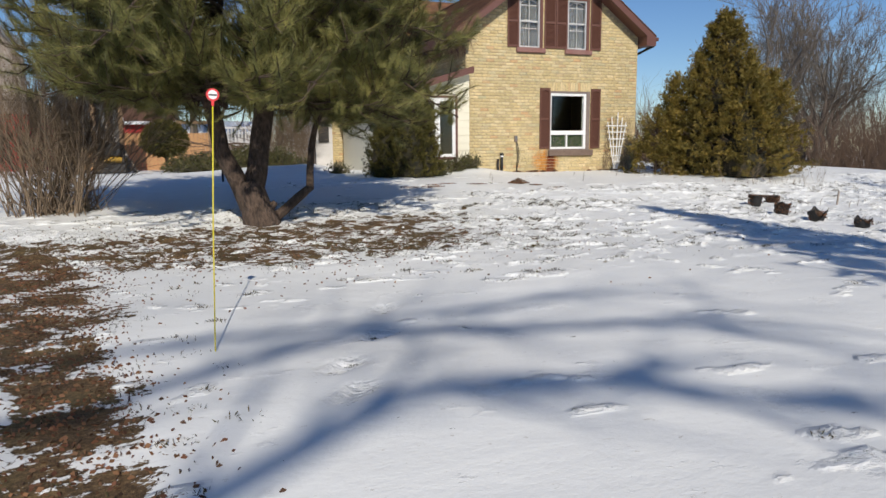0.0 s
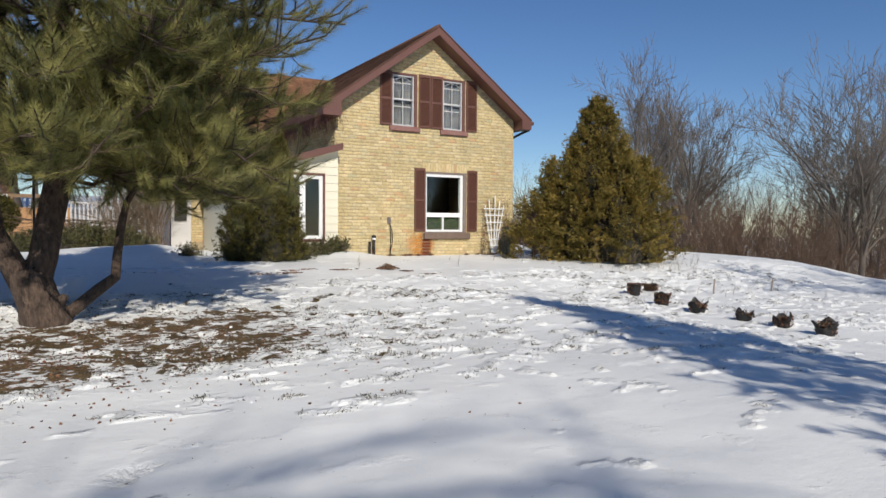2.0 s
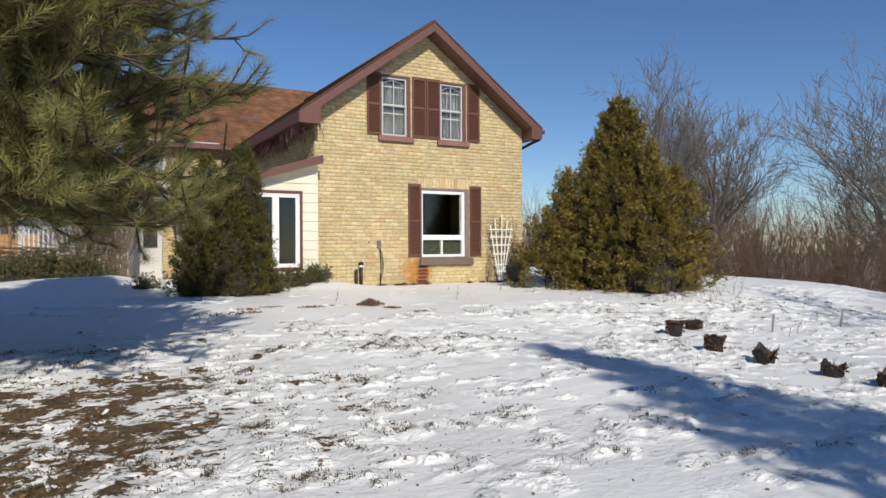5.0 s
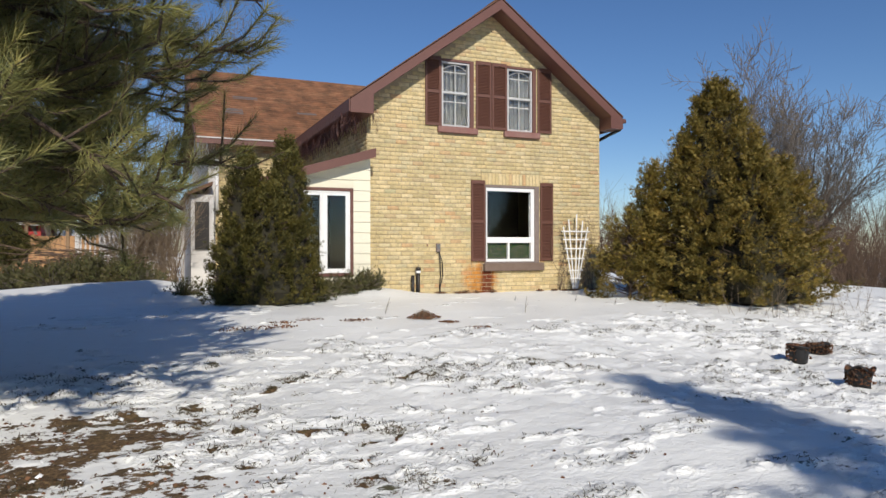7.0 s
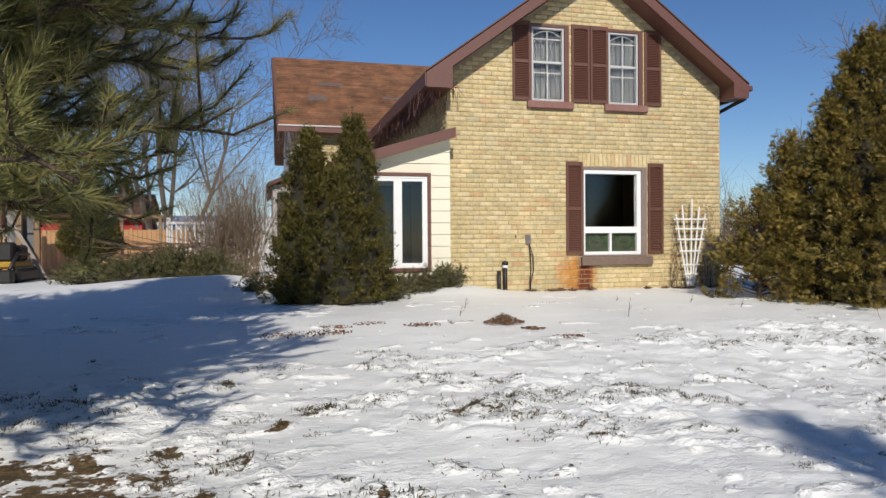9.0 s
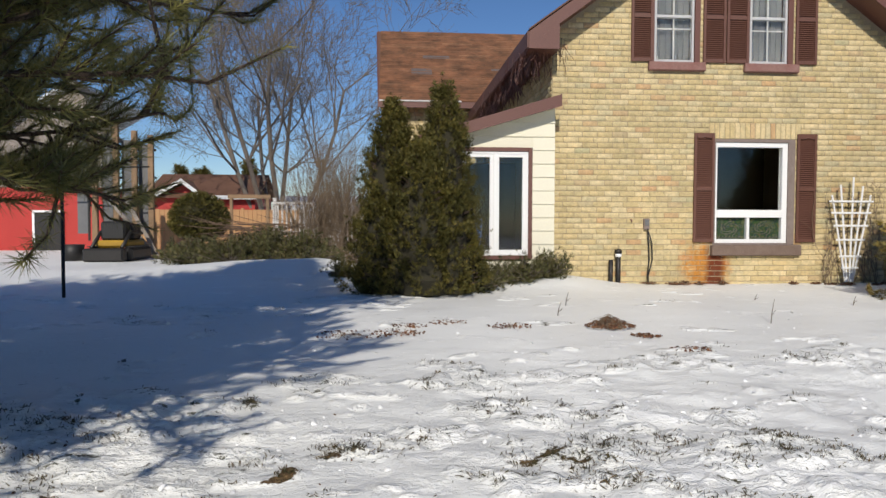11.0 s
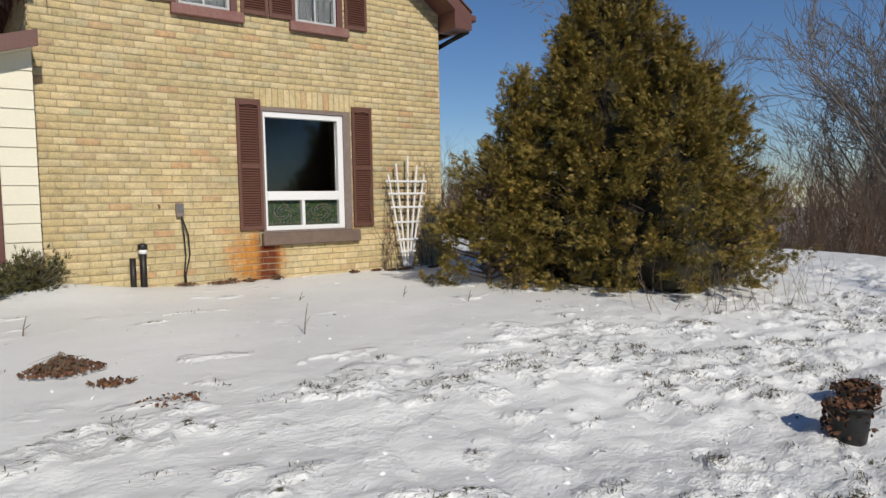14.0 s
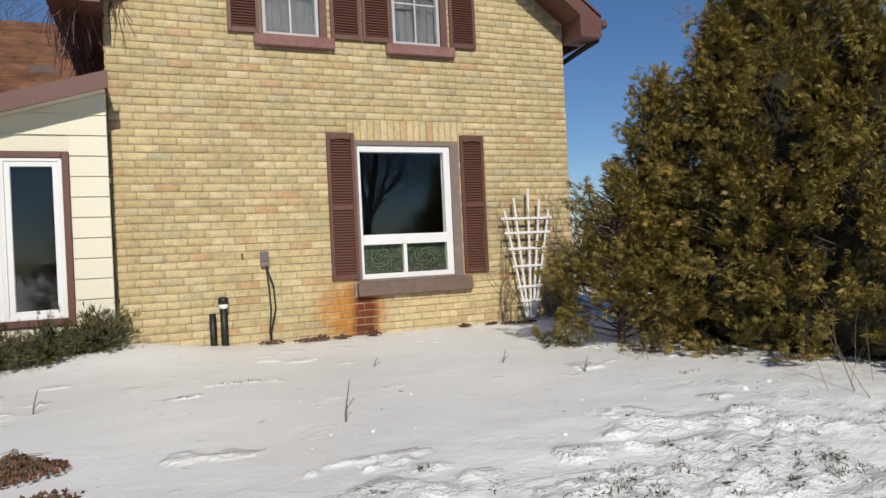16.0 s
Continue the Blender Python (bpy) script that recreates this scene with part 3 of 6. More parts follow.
def rake(x_end, drop, name="rake_board"):
    """The sloping board under a roof's edge on the gable, with its soffit."""
    z_end = roof_z(x_end) - 0.03
    fas = slab([(RIDGE_X, OV - 0.03, RIDGE_Z - 0.03), (x_end, OV - 0.03, z_end), (x_end, OV - 0.03, z_end - drop), (RIDGE_X, OV - 0.03, RIDGE_Z - 0.03 - drop)], 0.035, (0, 1, 0))
    ob = part(name, fas, M_TRIM, house, "brown painted rake board")
    part("soffit", slab([(RIDGE_X, OV + 0.005, RIDGE_Z - drop - 0.02), (x_end, OV + 0.005, z_end - drop + 0.02), (x_end, 0.0, z_end - drop + 0.02), (RIDGE_X, 0.0, RIDGE_Z - drop - 0.02)], 0.02), M_TRIM, ob)
    part("edge_metal", slab([(RIDGE_X, OV - 0.045, RIDGE_Z + 0.015), (x_end, OV - 0.045, z_end + 0.045), (x_end, OV - 0.045, z_end + 0.02), (RIDGE_X, OV - 0.045, RIDGE_Z - 0.01)], 0.05, (0, 1, 0)), M_DECK, ob)
    return ob


rake(XL, 0.20)
rake(XR, 0.20)
# boxed eaves at the gable's feet
for xa, xb in ((XL, WX0), (WX1, XR)):
    za, zb = roof_z(xa) - 0.23, roof_z(xb) - 0.23
    low = min(za, zb) - 0.04
    part("eave_box", slab([(xa, OV - 0.028, low), (xb, OV - 0.028, low), (xb, OV - 0.028, zb), (xa, OV - 0.028, za)], 0.42, (0, 1, 0)), M_TRIM, house)
part("eave_board", box(XL - 0.02, XL + 0.02, OV, 7.2, roof_z(XL) - 0.25, roof_z(XL) - 0.02), M_TRIM, house)
part("eave_board", box(XR - 0.02, XR + 0.02, OV, 9.0, roof_z(XR) - 0.25, roof_z(XR) - 0.02), M_TRIM, house)
part("eave_soffit", box(XL, WX0, OV + 0.4, 7.2, roof_z(XL) - 0.27, roof_z(XL) - 0.25), M_TRIM, house)
gut = part("gutter", box(XR, XR + 0.11, OV - 0.02, 9.0, roof_z(XR) - 0.13, roof_z(XR) - 0.03, 0.02), M_TRIM, house)
part("downspout", tube([(XR + 0.04, -0.30, roof_z(XR) - 0.12), (XR + 0.03, -0.28, roof_z(XR) - 0.26), (XR - 0.08, -0.05, roof_z(XR) - 0.34), (WX1 + 0.06, 0.22, roof_z(XR) - 0.48), (WX1 + 0.045, 0.30, roof_z(XR) - 0.62), (WX1 + 0.045, 0.30, 0.1)], 0.036, 8), M_METAL, house, "dark downspout")


def frame_ring(x0, x1, z0, z1, w, y0, y1, bevel=0.004):
    bm = bmesh.new()
    wl, wr, wb, wt = (w if hasattr(w, "__len__") else (w, w, w, w))
    add_box(bm, x0, x0 + wl, y0, y1, z0, z1, bevel)
    add_box(bm, x1 - wr, x1, y0, y1, z0, z1, bevel)
    add_box(bm, x0 + wl, x1 - wr, y0, y1, z0, z0 + wb, bevel)
    add_box(bm, x0 + wl, x1 - wr, y0, y1, z1 - wt, z1, bevel)
    return bm


def pane(x0, x1, z0, z1, y, parent, name="pane"):
    ob = part(name, box(x0, x1, y, y + 0.006, z0, z1), M_GLASS, parent)
    ob.visible_shadow = False
    return ob


def sash_window(h, parent):
    """A white double-hung window with arched muntins, in a brown wooden case, on a peeling sill."""
    x0, x1, z0, z1 = h
    w = empty("window")
    w.parent = parent
    w["label"] = "white double-hung window with arched bars above a peeling red sill"
    part("case", frame_ring(x0 - 0.01, x1, z0, z1, (0.025, 0.085, 0.02, 0.05), 0.0, 0.22), M_TRIM, w)
    fx0, fx1 = x0 + 0.02, x1 - 0.09
    part("window_frame", frame_ring(fx0, fx1, z0 + 0.02, z1 - 0.05, 0.038, 0.02, 0.10), M_SASH, w)
    mid = (z0 + z1) / 2 + 0.02
    part("meeting_rail", box(fx0 + 0.04, fx1 - 0.04, 0.03, 0.085, mid - 0.022, mid + 0.022, 0.004), M_SASH, w)
    cx = (fx0 + fx1) / 2
    bm = bmesh.new()
    add_box(bm, cx - 0.009, cx + 0.009, 0.05, 0.07, z0 + 0.06, z1 - 0.09)
    add_box(bm, fx0 + 0.04, fx1 - 0.04, 0.052, 0.068, mid - 0.195, mid - 0.178)
    add_box(bm, fx0 + 0.04, fx1 - 0.04, 0.052, 0.068, z1 - 0.265, z1 - 0.248)
    n = 10
    for i in range(n):
        a, b = (i / n, (i + 1) / n)
        xa, xb = (fx0 + 0.04 + t * (fx1 - fx0 - 0.08) for t in (a, b))
        za, zb = (z1 - 0.21 + 0.10 * math.sin(math.pi * t) for t in (a, b))
        add_tube(bm, [(xa, 0.06, za), (xb, 0.06, zb)], 0.008, 5)
    part("glazing_bar", bm, M_SASH, w)["kind"] = "stuff"
    pane(fx0 + 0.04, fx1 - 0.04, mid, z1 - 0.09, 0.075, w)
    pane(fx0 + 0.04, fx1 - 0.04, z0 + 0.06, mid, 0.062, w)
    part("sill", box(x0 - 0.09, x1 + 0.07, -0.075, 0.10, z0 - 0.125, z0 + 0.005, 0.012), M_SILL, w, "peeling red-painted sill")
    # added folded panel; its grey imitates sky reflected in the panes and a screen
    bm = bmesh.new()
    for k in range(12):
        xa, xb = (fx0 + 0.03 + (fx1 - fx0 - 0.06) * q / 12 for q in (k, k + 1))
        add_box(bm, xa, xb, 0.13 + 0.012 * (k % 2), 0.145 + 0.012 * (k % 2), z0 + 0.04, z1 - 0.08)
    part("curtain", bm, M_REFLECT_GREY, w, "grey folded panel behind the glass in place of sky reflection and screen")
    return w


sash_window(UP_L, house)
sash_window(UP_R, house)


def shutter(x0, x1, z0, z1, parent):
    """A brown louvred shutter with two panels and an arched head rail."""
    s = empty("shutter", x0, -0.012, z0)
    s.parent = parent
    w, h, y0, y1 = x1 - x0, z1 - z0, -0.03, 0.0
    bm = frame_ring(0, w, 0, h, (0.042, 0.042, 0.06, 0.075), y0, y1, 0.004)
    mid = h * 0.49
    add_box(bm, 0.042, w - 0.042, y0, y1, mid - 0.03, mid + 0.03, 0.004)
    add_tube(bm, [(0.05, y0 + 0.002, h - 0.085), (w / 2, y0 + 0.002, h - 0.06), (w - 0.05, y0 + 0.002, h - 0.085)], 0.012, 5)
    part("shutter_frame", bm, M_SHUTTER, s)
    bm = bmesh.new()
    n = int(h / 0.034)
    for i in range(n):
        z = 0.06 + (h - 0.135) * (i + 0.5) / n
        if abs(z - mid) < 0.04:
            continue
        add_box(bm, 0.04, w - 0.04, -0.013, 0.013, -0.002, 0.003, m=Matrix.Translation((0, -0.014, z)) @ Matrix.Rotation(radians(48), 4, "X"))
    part("louvre_panel", bm, M_SHUTTER, s)
    part("backing", box(0.03, w - 0.03, -0.004, 0.004, 0.03, h - 0.03), M_SHUTTER, s)
    s["label"] = "brown louvred shutter"
    return s


for x0, x1, z0, z1 in ((-1.02, -0.68, 3.41, 4.82), (0.115, 0.475, 3.41, 4.82), (0.49, 0.845, 3.41, 4.82), (1.60, 1.95, 3.41, 4.82), (0.0, 0.325, 0.645, 2.335), (1.665, 1.985, 0.645, 2.335)):
    shutter(x0, x1, z0, z1, house)


def stained_surface():
    def build(nt, bsdf):
        v = coords(nt)
        vo = nd(nt, "ShaderNodeTexVoronoi", Scale=16.0)
        nt.links.new(v, vo.inputs["Vector"])
        c = ramp(nt, vo.outputs["Distance"], [(0.0, (0.006, 0.02, 0.012)), (0.2, (0.012, 0.045, 0.075)), (0.35, (0.12, 0.13, 0.035)), (0.5, (0.008, 0.02, 0.03)), (0.7, (0.03, 0.075, 0.02)), (1.0, (0.14, 0.07, 0.04))])
        nt.links.new(c, bsdf.inputs["Base Color"])
        bsdf.inputs["Roughness"].default_value = 0.3
    return shade("leaded_coloured_glass", build)


M_STAINED = stained_surface()


def big_window(h, parent):
    x0, x1, z0, z1 = h
    w = empty("picture_window")
    w.parent = parent
    w["label"] = "white picture window with two leaded coloured panes below dark glass"
    part("case", frame_ring(x0, x1, z0, z1, (0.035, 0.11, 0.03, 0.05), 0.0, 0.24), M_OLDFRAME, w, "worn brown wooden case")
    fx0, fx1, fz0, fz1 = x0 + 0.04, x1 - 0.11, z0 + 0.03, z1 - 0.05
    part("window_frame", frame_ring(fx0, fx1, fz0, fz1, (0.03, 0.085, 0.06, 0.075), 0.02, 0.12), M_WHITE, w)
    part("cross_rail", box(fx0 + 0.03, fx1 - 0.085, 0.015, 0.11, 1.03, 1.15, 0.005), M_WHITE, w)
    part("mullion", box(0.89, 0.935, 0.02, 0.11, fz0 + 0.06, 1.03, 0.004), M_WHITE, w)
    pane(fx0 + 0.03, fx1 - 0.085, 1.15, fz1 - 0.075, 0.07, w)
    for xa, xb in ((fx0 + 0.03, 0.89), (0.935, fx1 - 0.085)):
        lead = part("leaded_panel", box(xa, xb, 0.085, 0.095, fz0 + 0.06, 1.03), M_STAINED, w, "leaded glass with green and blue flowers")
        bm = bmesh.new()
        cx, cz = (xa + xb) / 2, (fz0 + 1.09) / 2
        for k in range(5):
            t = k / 5 * 2 * math.pi
            add_tube(bm, [(cx + 0.16 * math.cos(t + q * 0.5) * (1 - q * 0.12), 0.083, cz + 0.12 * math.sin(t + q * 0.5) * (1 - q * 0.14)) for q in range(6)], 0.004, 4)
        for k in range(9):
            u = xa + (xb - xa) * (k + 0.5) / 9
            add_tube(bm, [(u - 0.025, 0.083, fz0 + 0.065), (u, 0.083, fz0 + 0.11), (u + 0.025, 0.083, fz0 + 0.065)], 0.004, 4)
        part("lead_line", bm, M_OLDFRAME, lead)
    part("sill", box(x0 - 0.04, x1 + 0.09, -0.085, 0.12, z0 - 0.165, z0, 0.014), M_STONE_SILL, w, "weathered brown sill")
    return w


big_window(BIG, house)

# ---- porch room with cream siding ----
PX0, PX1, PY = -4.12, WX0 - 0.004, -0.22
PD = (-3.66, -2.62, 0.44, 2.01)


def porch_z(x):
    return 2.80 + 0.30 * (x - (-2.2))


porch = tagged(empty("porch_room"), "cream-sided lean-to porch with white double windows and brown fascia", "porch")
bm = holed_wall(PX0, PX1, -0.4, 3.0, [PD], PY + 0.02, PY + 0.14)
bmesh.ops.bisect_plane(bm, geom=bm.verts[:] + bm.edges[:] + bm.faces[:], plane_co=(-2.2, 0, 2.66), plane_no=(-0.30, 0, 1), clear_outer=True)
pwall = part("porch_wall", bm, M_SIDING, porch)
z = 0.02
while z < 2.62:
    segs = [(PX0, PX1)]
    if z + 0.2 > PD[2] - 0.05 and z < PD[3] + 0.05:
        segs = [(PX0, PD[0] - 0.05), (PD[1] + 0.05, PX1)]
    for xa, xb in segs:
        if porch_z(xa) - 0.15 < z + 0.02:
            xa = -2.2 + (z + 0.17 - 2.80) / 0.30
        ta, tb = (min(z + 0.204, porch_z(q) - 0.15) for q in (xa, xb))
        knee = min(max(xa + 0.002, -2.2 + (z + 0.354 - 2.80) / 0.30), xb - 0.002)
        bm = bmesh.new()
        vs = [bm.verts.new(p) for p in ((xa, PY, z), (xb, PY, z), (xb, PY + 0.016, tb), (knee, PY + 0.016, min(z + 0.204, porch_z(knee) - 0.15)), (xa, PY + 0.016, ta), (xa, PY + 0.02, z), (xb, PY + 0.02, z))]
        bm.faces.new(vs[:5])
        bm.faces.new((vs[5], vs[6], vs[1], vs[0]))
        part("siding_board", bm, M_SIDING, pwall)
    z += 0.2
part("porch_side", box(PX0, PX0 + 0.12, PY + 0.14, 6.8, -0.4, 2.1), M_SIDING, porch)
pr = part("porch_roof", slab([(PX0 - 0.2, -0.42, porch_z(PX0 - 0.2)), (WX0 + 0.0, -0.42, porch_z(WX0)), (WX0 + 0.0, 6.8, porch_z(WX0)), (PX0 - 0.2, 6.8, porch_z(PX0 - 0.2))], 0.06), M_DECK, porch)
part("fascia", slab([(PX0 - 0.2, -0.45, porch_z(PX0 - 0.2) + 0.01), (-2.19, -0.45, porch_z(-2.19) + 0.01), (-2.19, -0.45, porch_z(-2.19) - 0.16), (PX0 - 0.2, -0.45, porch_z(PX0 - 0.2) - 0.16)], 0.03, (0, 1, 0)), M_TRIM, porch, "brown fascia board")
part("porch_soffit", slab([(PX0 - 0.2, -0.42, porch_z(PX0 - 0.2) - 0.13), (-2.23, -0.42, porch_z(-2.23) - 0.13), (-2.23, PY + 0.02, porch_z(-2.23) - 0.13), (PX0 - 0.2, PY + 0.02, porch_z(PX0 - 0.2) - 0.13)], 0.015), M_SIDING, porch)
pw = empty("double_window")
pw.parent = porch
pw["label"] = "tall white double casement in a brown surround"
part("surround", frame_ring(PD[0] - 0.045, PD[1] + 0.045, PD[2] - 0.05, PD[3] + 0.045, 0.06, PY - 0.02, PY + 0.04), M_TRIM, pw)
part("window_frame", frame_ring(PD[0] + 0.016, PD[1] - 0.016, PD[2] + 0.012, PD[3] - 0.016, 0.035, PY - 0.005, PY + 0.08), M_WHITE, pw)
mx = (PD[0] + PD[1]) / 2
part("mullion", box(mx - 0.02, mx + 0.02, PY - 0.01, PY + 0.08, PD[2] + 0.04, PD[3] - 0.05, 0.004), M_WHITE, pw)
for xa, xb in ((PD[0] + 0.05, mx - 0.02), (mx + 0.02, PD[1] - 0.05)):
    sash = part("casement", frame_ring(xa, xb, PD[2] + 0.045, PD[3] - 0.05, 0.05, PY + 0.005, PY + 0.06), M_WHITE, pw)
    pane(xa + 0.05, xb - 0.05, PD[2] + 0.09, PD[3] - 0.1, PY + 0.03, sash)
# unseen floor and back wall, coloured near-black as the porch's inner gloom
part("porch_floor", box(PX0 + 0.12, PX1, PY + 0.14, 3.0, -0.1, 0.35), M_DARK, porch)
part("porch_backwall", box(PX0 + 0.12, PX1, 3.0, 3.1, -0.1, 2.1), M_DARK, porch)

# ---- rear wing ----
RX0, RY, RE, RR, RRZ = -4.95, 6.82, 3.96, 10.9, 6.78
wing = tagged(empty("rear_wing"), "rear wing of the house with brown shingle roof and patched shingles", "house")
part("wing_wall", box(-4.55, WX0, 7.2, 7.45, -0.4, 4.0), M_BRICK2, wing, "pale brick wall under the eave")
outline = [(-4.62, 7.15, -0.4), (-4.62, 15.0, -0.4), (-4.62, 15.0, 3.9), (-4.62, RR, RRZ - 0.25), (-4.62, 7.15, 3.95)]
part("gable_wall", slab(outline, 0.18, (1, 0, 0)), M_GREYSIDING, wing, "grey-white sided gable end")
wr = part("wing_roof", slab([(RX0, RY, RE), (3.4, RY, RE), (3.4, RR, RRZ), (RX0 - 0.1, RR, RRZ)], 0.14), M_DECK, wing)
part("wing_roof", slab([(RX0 - 0.1, RR, RRZ), (3.4, RR, RRZ), (3.4, 15.2, RE), (RX0, 15.2, RE)], 0.14), M_DECK, wing)
shingles("shingle_run", (RX0, RY - 0.02, RE + 0.004), (1, 0, 0), (0, RR - RY, RRZ - RE), 8.0, math.hypot(RR - RY, RRZ - RE), wr, 5, 0.15)
part("wing_fascia", box(RX0, -2.4, RY - 0.03, RY + 0.01, RE - 0.16, RE - 0.01), M_TRIM, wing)
part("drip_edge", box(RX0, -2.9, RY - 0.05, RY - 0.02, RE - 0.015, RE + 0.02), M_GREYSIDING, wing, "pale drip edge")
part("rake_board", slab([(RX0 - 0.03, RY, RE - 0.02), (RX0 - 0.13, RR, RRZ - 0.02), (RX0 - 0.13, RR, RRZ - 0.26), (RX0 - 0.03, RY, RE - 0.24)], 0.03, (1, 0, 0)), M_TRIM, wing)
for xa, ya, w, h in ((-4.1, 8.15, 0.55, 0.32), (-3.75, 9.1, 0.75, 0.16), (-1.9, 8.4, 0.6, 0.16)):
    s = (RRZ - RE) / (RR - RY)
    zz = RE + (ya - RY) * s
    part("patch", slab([(xa, ya, zz + 0.035), (xa + w, ya, zz + 0.035), (xa + w, ya + h, zz + h * s + 0.035), (xa, ya + h, zz + h * s + 0.035)], 0.015), M_PATCH, wr, "grey patch of lost shingles")
part("vent_pipe", tube([(-4.4, 7.1, 1.9), (-4.4, 7.1, 3.6)], 0.05, 8), M_WHITE, wing)
part("low_roof", slab([(-5.2, 6.6, 2.45), (-4.55, 6.6, 2.75), (-4.55, 13.0, 2.75), (-5.2, 13.0, 2.45)], 0.1), M_DECK, wing)
part("low_gutter", tube([(-5.22, 6.55, 2.38), (-5.22, 13.0, 2.38)], 0.05, 6), M_METAL, wing)
part("low_wall", box(-5.1, -5.0, 6.8, 13.0, -0.3, 2.4), M_GREYSIDING, wing)
# no glass or room here: a near-black box paints the dark opening
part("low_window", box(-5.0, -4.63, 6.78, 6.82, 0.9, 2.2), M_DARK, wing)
part("low_front", box(-5.1, -4.5, 6.83, 6.95, -0.3, 2.4), M_GREYSIDING, wing)


# ---- plants ----
def bare_tree(name, rng, height, stems=1, r0=0.16, lean=0.25, depth=5, material=None, fan=0.55, twigs=True, start=0.25, thin=0.012):
    """A leafless tree: trunk or several stems that fork again and again."""
    tree = empty(name)
    big, small = Sticks(), Sticks()

    def grow(p, d, length, r, level):
        n = 4 if level < 2 else 3
        seg = length / n
        for i in range(n):
            d = (d + Vector(rng.normal(0, 0.07 + 0.025 * level, 3)) + Vector((0, 0, 0.07))).normalized()
            q = p + d * seg
            r1 = r * (0.86 if level < 2 else 0.78)
            (big if r > 0.03 else small).add(p, q, max(r, thin * 0.7), max(r1, thin * 0.6))
            frac = (i + 1) / n
            if level < depth and (level > 0 or frac > start):
                for _ in range(3 if level in (0, depth - 1) else 2):
                    if rng.random() < 0.75:
                        side = Vector(rng.normal(0, 1, 3))
                        side = (side - d * side.dot(d)).normalized()
                        nd_ = (d * rng.uniform(0.55, 1.0) + side * rng.uniform(0.5, 1.0) * fan / 0.55 + Vector((0, 0, 0.15))).normalized()
                        grow(q, nd_, length * rng.uniform(0.42, 0.66), r1 * rng.uniform(0.42, 0.62), level + 1)
            p, r = q, r1

    for k in range(stems):
        a = 2 * math.pi * (k + rng.random() * 0.6) / stems
        l = lean * (0 if stems == 1 else rng.uniform(0.5, 1.2))
        grow(Vector((0.12 * math.cos(a), 0.12 * math.sin(a), -0.1)) * (0 if stems == 1 else 1), Vector((l * math.cos(a), l * math.sin(a), 1)).normalized(), height * rng.uniform(0.5, 0.62), r0 * rng.uniform(0.8, 1.1), 0)
    big.mesh("trunk", material or M_TWIG, tree, 7)
    if small.rows:
        t = small.mesh("twig_mass", material or M_TWIG, tree, 3)
        t["kind"] = "stuff"
    return tree


def thicket(name, rng, places, height, stems, spread, r, material, parent=None, forks=3):
    """Shrub canes that fan out from the ground and fork."""
    s = Sticks()
    for cx, cy in places:
        z0 = gz(cx, cy) - 0.05
        for _ in range(stems):
            a, out = rng.uniform(0, 6.283), rng.uniform(0.05, 1.0) * spread
            p = Vector((cx + rng.normal(0, 0.16), cy + rng.normal(0, 0.16), z0))
            d = Vector((math.cos(a) * out, math.sin(a) * out, 1)).normalized()
            h = height * rng.uniform(0.55, 1.0)
            n, rad = 5, r * rng.uniform(0.6, 1.2)
            for i in range(n):
                d = (d + Vector(rng.normal(0, 0.10, 3)) + Vector((0, 0, 0.03))).normalized()
                q = p + d * h / n
                s.add(p, q, rad, rad * 0.8)
                if i > 0:
                    for _ in range(forks):
                        e = (d + Vector(rng.normal(0, 0.42, 3))).normalized()
                        l = h * rng.uniform(0.12, 0.34)
                        m = q + e * l * 0.55
                        s.add(q, m, rad * 0.55, rad * 0.4)
                        e2 = (e + Vector(rng.normal(0, 0.3, 3))).normalized()
                        s.add(m, m + e2 * l * 0.6, rad * 0.4, rad * 0.2)
                p, rad = q, rad * 0.8
    return s.mesh(name, material, parent, 3)


SPRAY_V, SPRAY_F = [], []
for k, (ang, ln) in enumerate(((0.0, 1.0), (0.45, 0.85), (-0.45, 0.85), (0.85, 0.65), (-0.85, 0.65), (1.25, 0.4), (-1.25, 0.4))):
    sx, cz = math.sin(ang), math.cos(ang)
    b = len(SPRAY_V)
    SPRAY_V += [(0, 0, 0.12 * (1 - ln)), (sx * ln * 0.55 - cz * 0.055, 0.06 * (k % 2), cz * ln * 0.55 + sx * 0.055), (sx * ln, 0.16, cz * ln - 0.1 * abs(sx)), (sx * ln * 0.55 + cz * 0.055, -0.05, cz * ln * 0.55 - sx * 0.055)]
    SPRAY_F.append((b, b + 1, b + 2, b + 3))


